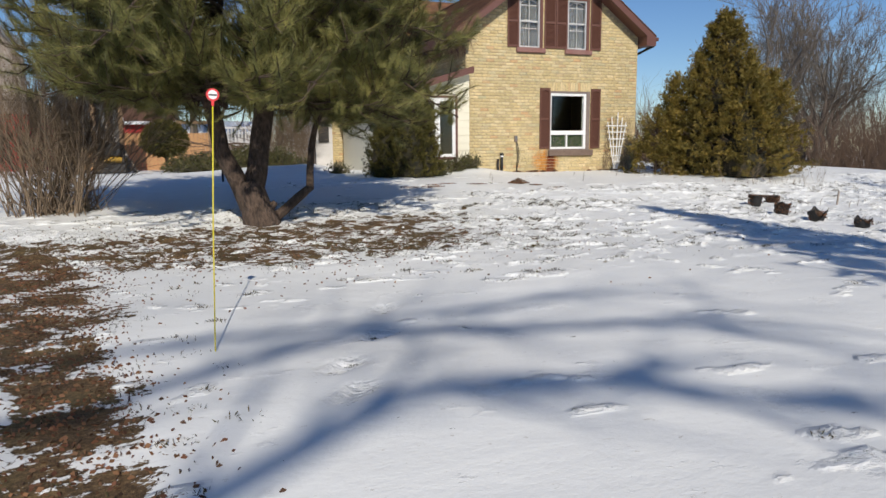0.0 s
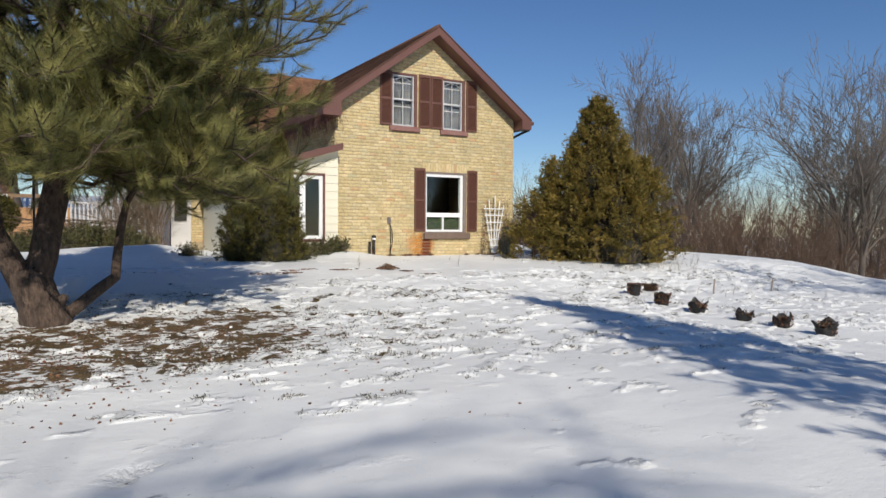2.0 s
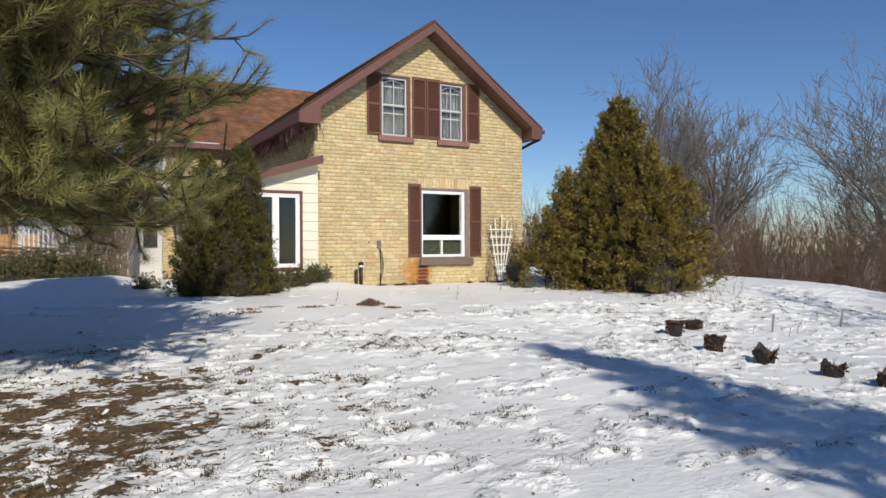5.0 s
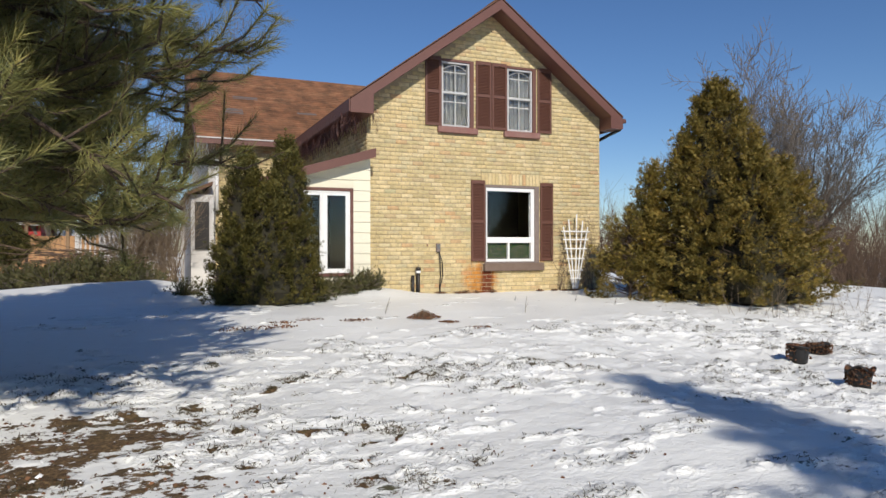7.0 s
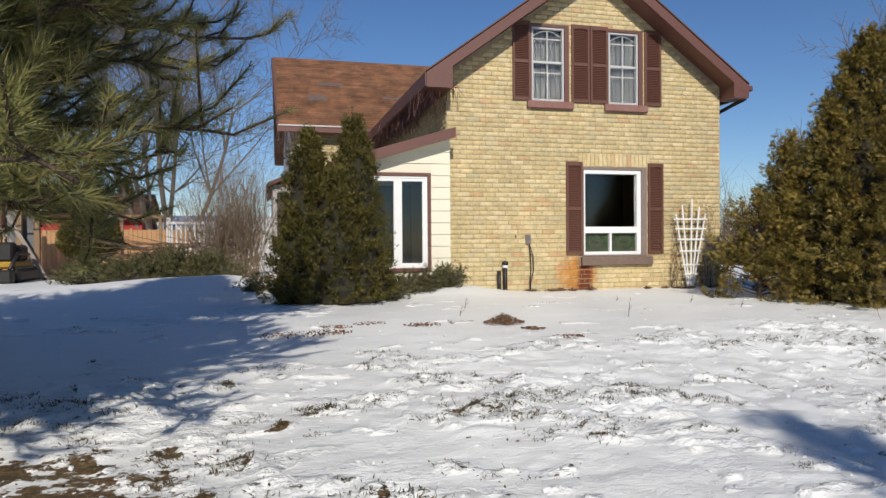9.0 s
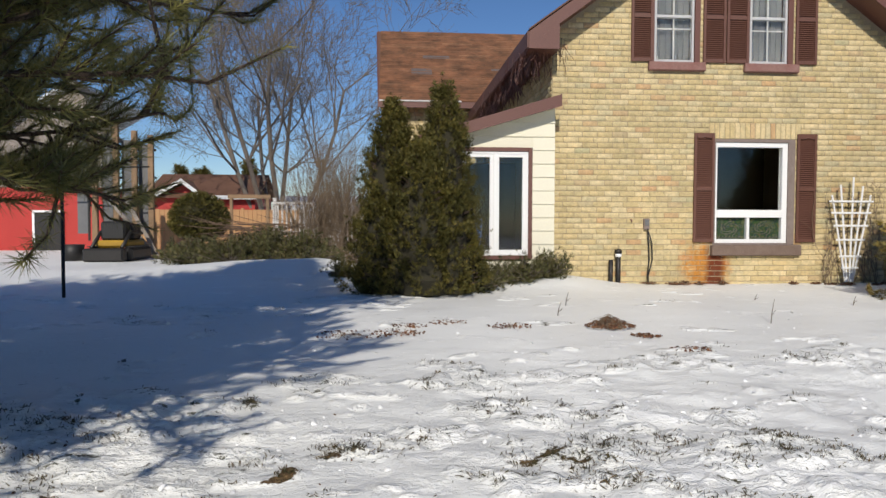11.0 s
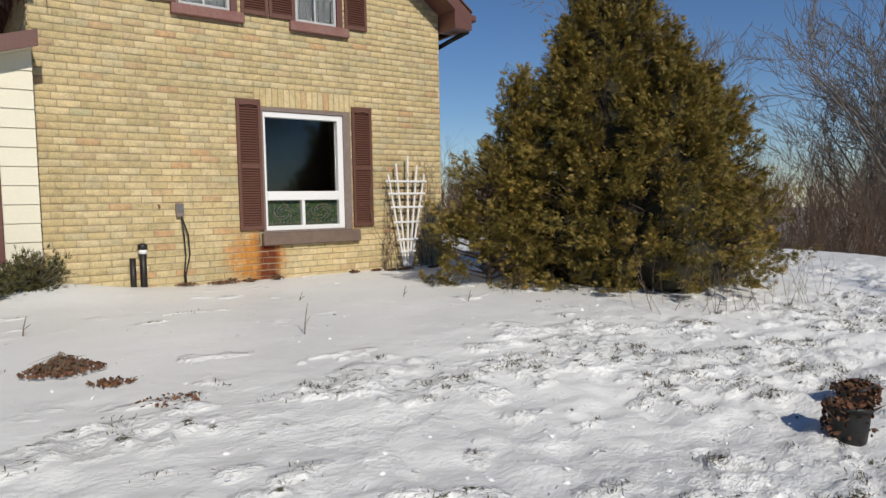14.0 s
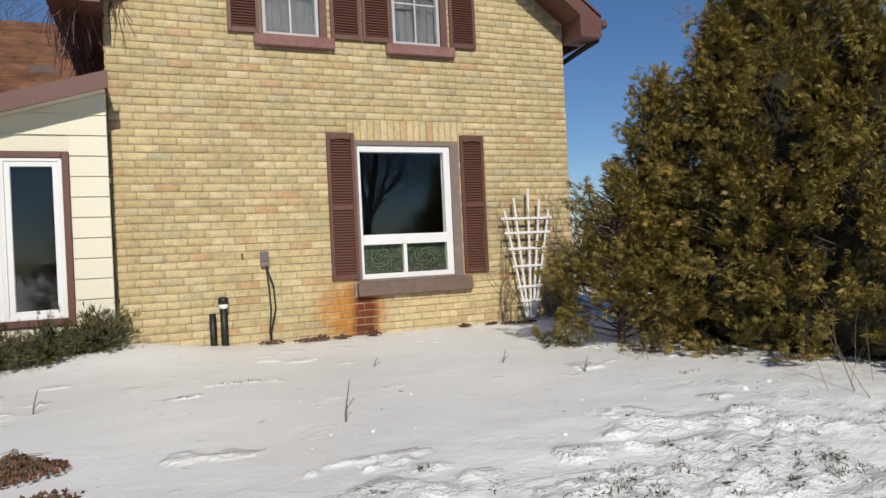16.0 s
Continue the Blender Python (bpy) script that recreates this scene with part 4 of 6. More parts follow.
def conifer_shape(rng, lobes, plumes, per, reach, rise):
    """Plumes of sprays on the ragged skin of one or more cones; a lobe: x, y, height, radius, belly."""
    ps, os_ = [], []
    weights = np.array([l[2] * l[3] for l in lobes])
    weights = weights / weights.sum()
    for (cx, cy, h, r, belly), w in zip(lobes, weights):
        n = int(plumes * w)
        t = rng.random(n) ** 0.9
        a = rng.uniform(0, 6.283, n)
        prof = r * (1 - t) ** belly * np.minimum(1, 0.80 + t * 2.5)
        lump = 1 + 0.10 * np.sin(a * 4 + t * 9 + cx) + 0.08 * np.sin(a * 7 - t * 19)
        rad = prof * lump * (1 - 0.34 * rng.random(n) ** 1.6)
        long = reach * rng.uniform(0.55, 1.25, n) * np.where(rng.random(n) < 0.10, 1.45, 1.0)
        root = np.stack([cx + rad * np.cos(a), cy + rad * np.sin(a), t * h + 0.05], 1)
        turn = a + rng.normal(0, 0.45, n)
        way = np.stack([np.cos(turn), np.sin(turn), rise + 1.1 * t ** 2 + rng.normal(0, 0.32, n)], 1)
        way /= np.linalg.norm(way, axis=1, keepdims=True)
        flat = np.cross(way, np.stack([rng.normal(0, 0.5, n), rng.normal(0, 0.5, n), np.ones(n)], 1))
        flat /= np.linalg.norm(flat, axis=1, keepdims=True)
        root, way, flat, long = (np.repeat(q, per, 0) for q in (root, way, flat, long))
        m = len(root)
        u = rng.random(m) ** 0.85
        side = rng.uniform(-1, 1, m)
        reach_side = long * 0.34 * (1.05 - u) ** 0.8
        p = root + way * ((u - 0.45) * long)[:, None] + flat * (side * reach_side)[:, None] + rng.normal(0, 0.022, (m, 3))
        p[:, 2] -= 0.20 * long * np.abs(side) + 0.12 * long * np.sin(u * 3.1)
        ps.append(p)
        os_.append(way + flat * (side * 0.8)[:, None] + np.array([0, 0, -0.25 if rise < 0.5 else 0.1]))
    return np.concatenate(ps), np.concatenate(os_)


def cedar(name, rng, base, lobes, clumps, per, reach, size, material, label, core=0.6, rise=0.35):
    tree = tagged(empty(name, base[0], base[1], base[2]), label, "cedar")
    p, o = conifer_shape(rng, lobes, clumps, per, reach, rise)
    p[:, 2] = np.maximum(p[:, 2], 0.02)
    crown = strewn("crown", SPRAY_V, SPRAY_F, p, turned(rng, len(p), o, 0.28), size * rng.uniform(0.6, 1.3, len(p)), material, tree)
    crown["kind"] = "stuff"
    s = Sticks()
    for cx, cy, h, r, belly in lobes:
        s.add((cx, cy, -0.15), (cx, cy, h * 0.92), 0.05, 0.012)
        for _ in range(int(70 * h)):
            t, a = rng.uniform(0.02, 0.95), rng.uniform(0, 6.283)
            rr = r * (1 - t) ** belly * 0.95
            s.add((cx, cy, t * h * 0.95), (cx + rr * math.cos(a), cy + rr * math.sin(a), t * h + 0.25 * rr), 0.012, 0.005)
    s.mesh("trunk", M_BARK, tree, 4)
    if not core:
        return tree
    # solid dark hull in each lobe, its colour standing in for inner shade
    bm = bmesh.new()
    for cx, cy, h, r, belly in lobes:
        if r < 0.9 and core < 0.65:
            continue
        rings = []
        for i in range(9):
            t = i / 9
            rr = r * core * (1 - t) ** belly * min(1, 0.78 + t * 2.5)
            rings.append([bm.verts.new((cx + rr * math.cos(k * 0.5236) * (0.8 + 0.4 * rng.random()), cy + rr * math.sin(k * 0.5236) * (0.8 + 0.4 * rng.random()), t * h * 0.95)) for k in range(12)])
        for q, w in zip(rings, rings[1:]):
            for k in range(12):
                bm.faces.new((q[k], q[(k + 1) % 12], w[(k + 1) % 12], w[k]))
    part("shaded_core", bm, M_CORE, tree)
    return tree


rng = np.random.default_rng(11)
cedar("cedar_bush", rng, (3.75, -2.95, gz(3.75, -2.95)), [(0.05, 0.0, 4.05, 1.72, 0.70), (-1.12, 0.55, 2.5, 0.55, 0.75), (-1.55, 0.6, 1.6, 0.70, 0.5), (0.9, -0.65, 2.5, 1.05, 0.55), (0.0, -0.85, 2.6, 1.0, 0.6), (-0.65, 0.1, 3.0, 0.75, 0.8), (0.45, 0.3, 3.5, 0.7, 0.8)], 1900, 42, 0.40, 0.075, M_CEDAR, "broad bronze-green cedar bush beside the brick wall")
cedar("cedar_bush", rng, (-4.35, -0.95, gz(-4.35, -0.95)), [(-0.30, 0.0, 2.52, 0.66, 0.62), (0.40, 0.05, 2.75, 0.58, 0.50), (0.05, -0.25, 1.9, 0.66, 0.5), (-0.45, -0.1, 1.3, 0.55, 0.4), (0.45, -0.2, 1.4, 0.5, 0.4)], 1500, 30, 0.20, 0.055, M_CEDAR_G, "upright dark green cedar in front of the porch", 0.70, 0.8)

# ---- the old pine ----
def pine(rng):
    x0, y0 = -8.50, -7.45
    zb = gz(x0, y0)
    tree = tagged(empty("pine_tree", x0, y0, zb), "large spreading pine with a forked trunk and long needles", "pine tree")
    bm = bmesh.new()
    add_tube(bm, [(0.02, 0, -0.25), (0.02, 0, 0.0), (-0.05, 0.02, 0.22), (-0.13, 0.06, 0.46), (-0.17, 0.08, 0.56)], [0.36, 0.26, 0.215, 0.215, 0.19], 16)
    for v in bm.verts:
        k = 1 + 0.05 * math.sin(7 * math.atan2(v.co.y, v.co.x) + v.co.z * 5)
        v.co.x, v.co.y = v.co.x * k, v.co.y * k
    trunk = part("trunk", bm, M_BARK, tree)
    part("limb", tube([(-0.19, 0.05, 0.42), (-0.33, 0.06, 0.72), (-0.47, 0.08, 1.0), (-0.52, 0.1, 1.4), (-0.72, 0.2, 2.3), (-0.9, 0.35, 3.4), (-1.0, 0.4, 4.8)], [0.14, 0.125, 0.115, 0.11, 0.10, 0.08, 0.045], 10), M_BARK, tree)
    part("limb", tube([(-0.10, 0.06, 0.40), (0.0, 0.1, 0.72), (0.06, 0.2, 1.08), (0.15, 0.28, 1.55), (0.20, 0.35, 2.6), (0.25, 0.4, 4.2), (0.2, 0.4, 6.0), (0.2, 0.4, 7.6)], [0.17, 0.15, 0.145, 0.145, 0.13, 0.11, 0.075, 0.02], 10), M_BARK, tree)
    part("limb_stub", tube([(0.08, -0.02, 0.20), (0.17, -0.05, 0.24), (0.21, -0.07, 0.29)], [0.075, 0.06, 0.04], 8), M_BARK, tree, "sawn limb stub")
    part("limb", tube([(0.14, 0.0, 0.02), (0.32, 0.0, 0.15), (0.54, 0.0, 0.34), (0.72, 0.02, 0.48), (0.75, 0.15, 0.72), (0.81, 0.25, 1.1), (0.86, 0.2, 1.35), (1.1, 0.0, 1.8)], [0.08, 0.07, 0.068, 0.062, 0.055, 0.05, 0.04, 0.02], 8), M_BARK, tree, "crooked low side limb")
    boughs, tufts, ways = Sticks(), [], []
    for k in range(400):
        h = 1.6 + 5.85 * rng.random() ** 1.3
        full = 3.9 * max(0.12, 1 - (h - 3.3) / 4.6) ** 1.25 if h > 3.3 else 3.45 - 0.65 * (3.3 - h)
        a = rng.uniform(0, 6.283)
        length = full * rng.uniform(0.62, 1.06)
        p = Vector((-0.35 if math.cos(a) < -0.2 and h < 4.5 else 0.2, 0.3, h))
        d = Vector((math.cos(a), math.sin(a), rng.uniform(-0.10, 0.25)))
        d.normalize()
        n, r = 7, 0.036 * length / 3
        for i in range(n):
            d = (d + Vector(rng.normal(0, 0.10, 3)) + Vector((0, 0, -0.035 if i < 4 else 0.07))).normalized()
            q = p + d * length / n
            least = 1.70 if q.x < 0.5 else 1.55 if q.x < 1.4 else 1.36
            if q.z < least:
                q.z = least + 0.12 * rng.random()
            boughs.add(p, q, r, r * 0.82)
            r *= 0.82
            if i >= 2:
                for _ in range(5):
                    side = Vector(rng.normal(0, 1, 3))
                    side.z = side.z * 0.5 + 0.22
                    e = (d * 0.75 + side.normalized() * 0.85).normalized()
                    l = rng.uniform(0.25, 0.62)
                    m = q + e * l * 0.5 - d * length / n * rng.random()
                    tip = m + (e + Vector((0, 0, 0.6))).normalized() * l * 0.55
                    boughs.add(m - e * l * 0.5, m, 0.011, 0.008)
                    boughs.add(m, tip, 0.008, 0.005)
                    for t in (0.25, 0.6, 1.0):
                        tufts.append(m + (tip - m) * t)
                        ways.append((tip - m).normalized())
                    if rng.random() < 0.6:
                        tufts.append(m - e * l * 0.2)
                        ways.append(e)
            p = q
    b = boughs.mesh("bough_mass", M_BARK, tree, 4)
    b["kind"] = "stuff"
    tufts, ways = np.array(tufts), np.array(ways)
    n = 40
    tv, tf = [], []
    for i in range(n):
        a, spread = i * 2.39996, 0.55 + 0.95 * (i / n)
        d = Vector((math.cos(a) * spread, math.sin(a) * spread, 1 - 0.45 * i / n)).normalized()
        s = d.cross(Vector((0.3, 0.2, 1))).normalized() * 0.021
        o = Vector((0, 0, 0.25 - 1.15 * (i / n)))
        ln = 1.0 - 0.25 * ((i * 7) % 5) / 5
        c = len(tv)
        tv += [o - s, o + s, o + d * ln]
        tf.append((c, c + 1, c + 2))
    needles = strewn("needles", tv, tf, tufts, turned(rng, len(tufts), ways, 0.16), 0.130 * rng.uniform(0.75, 1.2, len(tufts)), M_NEEDLE, tree)
    needles["kind"] = "stuff"
    return tree


pine(np.random.default_rng(21))

# ---- shrubs and far trees ----
rng = np.random.default_rng(31)
lilac = tagged(empty("lilac_shrub"), "large leafless multi-stemmed shrub in snow", "shrub")
for spot in ((-11.15, -5.7), (-11.4, -5.5), (-11.0, -5.45), (-11.6, -5.8)):
    thicket("cane_clump", rng, [spot], 2.9, 60, 0.95, 0.011, M_TANTWIG, lilac, 4)
vine = tagged(empty("brown_shrub"), "tall leafless brown shrub beside the rear porch", "shrub")
for spot in ((-5.9, 6.3), (-6.3, 6.6), (-5.6, 6.1), (-6.6, 6.4)):
    thicket("cane_clump", rng, [spot], 3.1, 56, 0.50, 0.011, M_TANTWIG, vine)

big = tagged(bare_tree("bare_tree", np.random.default_rng(5), 13.0, 6, 0.115, 0.50, 4, M_TWIG, 0.62, thin=0.011), "large bare multi-stemmed tree behind the yard", "tree")
big.matrix_basis = pose(-9.0, 16.5, -0.3)

kinds = []
for k in range(4):
    t = tagged(bare_tree("bare_tree", np.random.default_rng(50 + k), 9.6, 1 + k % 3, 0.14, 0.16, 4, M_TWIG, 0.40, thin=0.012), "leafless grey tree in the wood", "tree", "trees of the wood")
    kinds.append(t)
rng = np.random.default_rng(61)
spots = []
for az, d in ((45.8, 38), (48.0, 41), (49.8, 35), (50.8, 42), (47.0, 33), (60.0, 36), (62.0, 31), (63.8, 39), (66.0, 34), (69.0, 40), (73.0, 36), (78.0, 40), (84.0, 44)):
    spots.append((-7.7 + d * math.sin(radians(az)), -15.1 + d * math.cos(radians(az))))
for i, (sx, sy) in enumerate(spots):
    m = pose(sx + rng.uniform(-1, 1), sy + rng.uniform(-1, 1), gz(sx, sy) - 0.2, 0, 0, rng.uniform(0, 360))
    if i < 4:
        kinds[i].matrix_basis = m
    else:
        copy_thing(kinds[i % 4], m)
places = []
while len(places) < 250:
    az, d = rng.uniform(44, 92), rng.uniform(27, 50)
    places.append((-7.7 + d * math.sin(radians(az)), -15.1 + d * math.cos(radians(az))))
brush = tagged(thicket("brushwood", rng, places, 3.5, 12, 0.75, 0.016, M_REDTWIG, None, 4), "tangled brown brushwood along the slope", "brushwood", kind="stuff")

# far belt of woods all round
rng = np.random.default_rng(71)
belt = []
while len(belt) < 420:
    a, r = rng.uniform(0, 6.283), rng.uniform(75, 140)
    belt.append((r * math.cos(a), r * math.sin(a)))
hill = [p for p in belt if p[0] > 25 and p[1] > -60]
tagged(thicket("far_woods", rng, hill, 12.5, 18, 0.6, 0.09, M_REDTWIG, None, 3), "brown wooded hillside beyond the slope", "woods", kind="stuff")
far = tagged(thicket("far_woods", rng, [p for p in belt if p not in hill], 3.4, 9, 0.6, 0.07, M_REDTWIG, None, 3), "distant leafless woods on the horizon", "woods", kind="stuff")

# trees behind the walker whose shadows lie on the snow
cedar("spruce_tree", np.random.default_rng(81), (-3.42, -18.9, gz(-3.5, -18.9)), [(0, 0, 8.0, 2.2, 0.95)], 330, 14, 0.8, 0.22, M_CEDAR_G, "tall dark spruce standing on the lawn", 0)
def shade_tree(rng):
    """A big leafless tree whose long arching limbs reach over the lawn."""
    tx, ty = -15.9, -31.0
    tree = tagged(empty("bare_tree", tx, ty, gz(tx, ty)), "large leafless tree with arching limbs beside the lawn", "tree")
    part("trunk", tube([(0, 0, -0.3), (0, 0, 0), (0.05, 0, 4.5), (0.0, 0.05, 9.0), (-0.15, 0.1, 13.0), (-0.3, 0.1, 16.0)], [0.55, 0.40, 0.33, 0.26, 0.15, 0.03], 12), M_TWIG, tree)
    twigs = Sticks()
    for rows, r0 in ((((0.0, 0.0, 9.0), (1.5, 0.0, 9.8), (3.15, 0.25, 10.9), (4.2, 0.40, 11.4), (4.75, 0.38, 11.75), (5.3, 0.15, 11.95), (5.9, -0.10, 11.95), (6.5, -0.40, 11.8), (7.6, -0.6, 11.6)), 0.10),
                     (((0.0, 0.05, 11.0), (1.6, 0.1, 12.0), (3.15, 0.1, 12.2), (4.2, 0.2, 12.6), (4.8, 0.15, 12.85), (5.55, -0.25, 12.85), (6.6, -0.55, 12.9), (7.4, -0.95, 12.8)), 0.075),
                     (((-0.05, 0.05, 12.0), (1.8, -0.2, 12.9), (3.6, -0.55, 13.4), (5.0, -1.0, 13.8), (6.0, -1.2, 14.0), (6.9, -1.4, 14.2)), 0.06),
                     (((-0.1, 0.05, 12.2), (-1.2, 0.6, 13.2), (-2.4, 0.9, 14.0)), 0.06)):
        n = len(rows)
        part("limb", tube(rows, [r0 * (1 - 0.7 * i / (n - 1)) for i in range(n)], 8), M_TWIG, tree)
        for i in range(2, n):
            a, b = Vector(rows[i - 1]), Vector(rows[i])
            for _ in range(3 if i < 4 else 4):
                p = a.lerp(b, rng.random())
                d = ((b - a).normalized() + Vector(rng.normal(0, 0.45, 3))).normalized()
                r = r0 * 0.36
                for _ in range(5):
                    q = p + d * rng.uniform(0.18, 0.40)
                    twigs.add(p, q, r, r * 0.75)
                    e = (d + Vector(rng.normal(0, 0.5, 3))).normalized()
                    twigs.add(q, q + e * rng.uniform(0.15, 0.5), r * 0.5, r * 0.25)
                    d = (d + Vector(rng.normal(0, 0.2, 3))).normalized()
                    p, r = q, r * 0.75
    twigs.mesh("twig_mass", M_TWIG, tree, 5)["kind"] = "stuff"
    return tree


shade_tree(np.random.default_rng(91))
for i, (tx, ty, h, sd, st) in enumerate(((5.6, -17.6, 9.0, 95, 1),)):
    t = tagged(bare_tree("bare_tree", np.random.default_rng(sd), h, st, 0.24, 0.3, 4, M_TWIG, 0.6, thin=0.02), "tall leafless tree on the lawn", "tree")
    t.matrix_basis = pose(tx, ty, gz(tx, ty) - 0.1)

# ---- low junipers ----
def juniper(name, rng, spots, size, material, label, clumps=60, per=16):
    """A low spreading evergreen: arching shoots from a few crowns."""
    b = spots[0]
    ob = tagged(empty(name, b[0], b[1], gz(b[0], b[1])), label, "juniper")
    ps, os_ = [], []
    s = Sticks()
    for cx, cy, r, h in spots:
        z0 = gz(cx, cy) - gz(b[0], b[1])
        for _ in range(clumps):
            a, q = rng.uniform(0, 6.283), rng.random() ** 0.6
            tip = np.array([cx - b[0] + r * q * math.cos(a), cy - b[1] + r * q * math.sin(a), z0 + h * (1.05 - 0.75 * q * q) * rng.uniform(0.6, 1.1)])
            root = np.array([cx - b[0], cy - b[1], z0])
            s.add(root, tip, 0.012, 0.004)
            d = tip - root
            d[2] += 0.1
            d /= np.linalg.norm(d)
            for _ in range(per):
                ps.append(tip - d * rng.random() * 0.35 + rng.normal(0, 0.055, 3))
                os_.append(d + rng.normal(0, 0.35, 3) + np.array([0, 0, 0.25]))
    ps, os_ = np.array(ps), np.array(os_)
    ps[:, 2] = np.maximum(ps[:, 2], 0.0 if len(spots) == 1 else -0.2)
    f = strewn("foliage", SPRAY_V, SPRAY_F, ps, turned(rng, len(ps), os_, 0.25), size * rng.uniform(0.6, 1.3, len(ps)), material, ob)
    f["kind"] = "stuff"
    s.mesh("stem_mass", M_TWIG, ob, 4)["kind"] = "stuff"
    return ob


rng = np.random.default_rng(101)
juniper("juniper", rng, [(-3.25, -0.62, 0.55, 0.36), (-2.75, -0.55, 0.45, 0.30), (-2.35, -0.5, 0.35, 0.34), (-3.55, -0.95, 0.5, 0.3)], 0.075, M_JUNIPER, "low spreading juniper under the porch window", 70, 14)
juniper("juniper", rng, [(-8.9, 5.6, 0.9, 0.55), (-8.2, 5.2, 0.9, 0.6), (-9.4, 6.2, 0.8, 0.5)], 0.11, M_JUNIPER, "spreading juniper with snow under it", 90, 14)
juniper("juniper", rng, [(-7.2, 5.6, 1.0, 0.75), (-6.6, 5.2, 0.9, 0.7), (-7.7, 6.4, 1.0, 0.8)], 0.11, M_JUNIPER, "spreading juniper beside the brown shrub", 90, 14)
juniper("juniper", rng, [(-6.15, 3.1, 0.22, 0.22)], 0.07, M_JUNIPER, "small green tuft poking out of the snow", 30, 12)
juniper("juniper", rng, [(-5.5, 1.4, 0.4, 0.3)], 0.075, M_JUNIPER, "small juniper beside the cedar", 40, 12)
pile = tagged(empty("brush_pile", -7.4, 7.0, gz(-7.4, 7.0)), "heap of cut brown branches", "brush pile")
s = Sticks()
for _ in range(420):
    a, x = rng.uniform(-0.5, 0.5) + (3.14 if rng.random() < 0.5 else 0), rng.uniform(-1.6, 1.4)
    p = Vector((x, rng.normal(0, 0.35), rng.random() ** 1.5 * 0.95))
    s.add(p, p + Vector((math.cos(a), math.sin(a), rng.normal(0, 0.15))) * rng.uniform(0.4, 1.1), 0.012, 0.004)
s.mesh("branch_mass", M_REDTWIG, pile, 4)["kind"] = "stuff"

# clipped globe tree
globe = tagged(empty("globe_evergreen", -10.05, 9.5, gz(-10.05, 9.5)), "clipped round evergreen on a short trunk", "evergreen")
part("trunk", tube([(0, 0, -0.1), (0.02, 0, 0.35), (0, 0, 0.8)], [0.07, 0.055, 0.05], 8), M_BARK, globe)
n = 5200
dirs = rng.normal(0, 1, (n, 3))
dirs /= np.linalg.norm(dirs, axis=1, keepdims=True)
rad = rng.uniform(0.78, 1.03, n)
pts = dirs * rad[:, None] * np.array([0.80, 0.80, 0.80])
pts[:, 2] = np.where(pts[:, 2] < 0, pts[:, 2] * 0.62, pts[:, 2]) + 1.05
strewn("crown", SPRAY_V, SPRAY_F, pts, turned(rng, n, dirs, 0.4), 0.10 * rng.uniform(0.7, 1.3, n), M_CEDAR_G, globe)["kind"] = "stuff"
# dark ball that paints the shade behind the globe's sprays
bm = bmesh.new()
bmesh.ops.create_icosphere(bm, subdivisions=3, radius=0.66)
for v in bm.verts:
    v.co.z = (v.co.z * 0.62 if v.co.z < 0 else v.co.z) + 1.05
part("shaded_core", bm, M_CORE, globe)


# ---- things by the wall ----
tre = tagged(empty("trellis", 2.5, -0.12, gz(2.5, -0.12)), "white wooden fan trellis leaning on the brick wall", "trellis")
for k, (xt, zt) in enumerate(((-0.31, 1.36), (-0.17, 1.52), (0.04, 1.64), (0.20, 1.50), (0.33, 1.36))):
    part("upright", box(-0.014, 0.014, -0.008, 0.008, 0.0, math.hypot(zt, xt * 0.82), 0.003, Matrix.Translation((xt * 0.18, 0, 0.02)) @ Matrix.Rotation(math.atan2(xt * 0.82, zt), 4, "Y")), M_WHITE, tre)
for zc in (0.24, 0.42, 0.68, 0.90, 1.10, 1.28):
    w = 0.06 + 0.275 * zc / 1.28 + 0.03
    part("rung", box(-w, w, -0.026, -0.009, zc - 0.015, zc + 0.015, 0.003), M_WHITE, tre)
s = Sticks()
rng = np.random.default_rng(111)
for _ in range(26):
    p = Vector((rng.uniform(-0.45, 0.75), rng.uniform(0.0, 0.08), 0))
    d = Vector((rng.normal(0, 0.12), 0, 1))
    r = 0.006
    for i in range(12):
        d = (d + Vector((rng.normal(0, 0.22), rng.normal(0, 0.03), 0.12))).normalized()
        qn = p + d * 0.13
        qn.y = min(max(qn.y, -0.06), 0.09)
        s.add(p, qn, r, r * 0.92)
        if rng.random() < 0.5:
            s.add(qn, qn + Vector((rng.normal(0, 0.12), rng.normal(0, 0.03), rng.normal(0.05, 0.08))), 0.003, 0.0015)
        p, r = qn, r * 0.92
cl = tagged(empty("climbing_vine", 2.5, -0.10, gz(2.5, -0.1)), "bare climbing vine on the trellis", "vine")
s.mesh("stem", M_TANTWIG, cl, 4)

for x, zt, r in ((-1.315, 0.375, 0.034), (-1.20, 0.49, 0.038)):
    vp = tagged(empty("vent_pipe", x, -0.08, gz(x, -0.08)), "rusty brown pipe rising from the snow by the wall", "pipe", "pipes by the wall")
    part("pipe", tube([(0, 0, -0.2), (0, 0, zt - gz(x, -0.08))], r, 12), M_METAL, vp)
    if r > 0.036:
        h = zt - gz(x, -0.08)
        part("collar", tube([(0, 0, h - 0.07), (0, 0, h - 0.02)], r + 0.012, 12), M_WHITE, vp, "pale collar")
        part("cap", tube([(0, 0, h - 0.02), (0, 0, h + 0.04), (0, 0, h + 0.055)], [r + 0.016, r + 0.016, r * 0.5], 12), M_METAL, vp)
tap = tagged(empty("cable_box", -0.745, 0.0, 0.93), "small grey outlet box with two dark cables", "outlet")
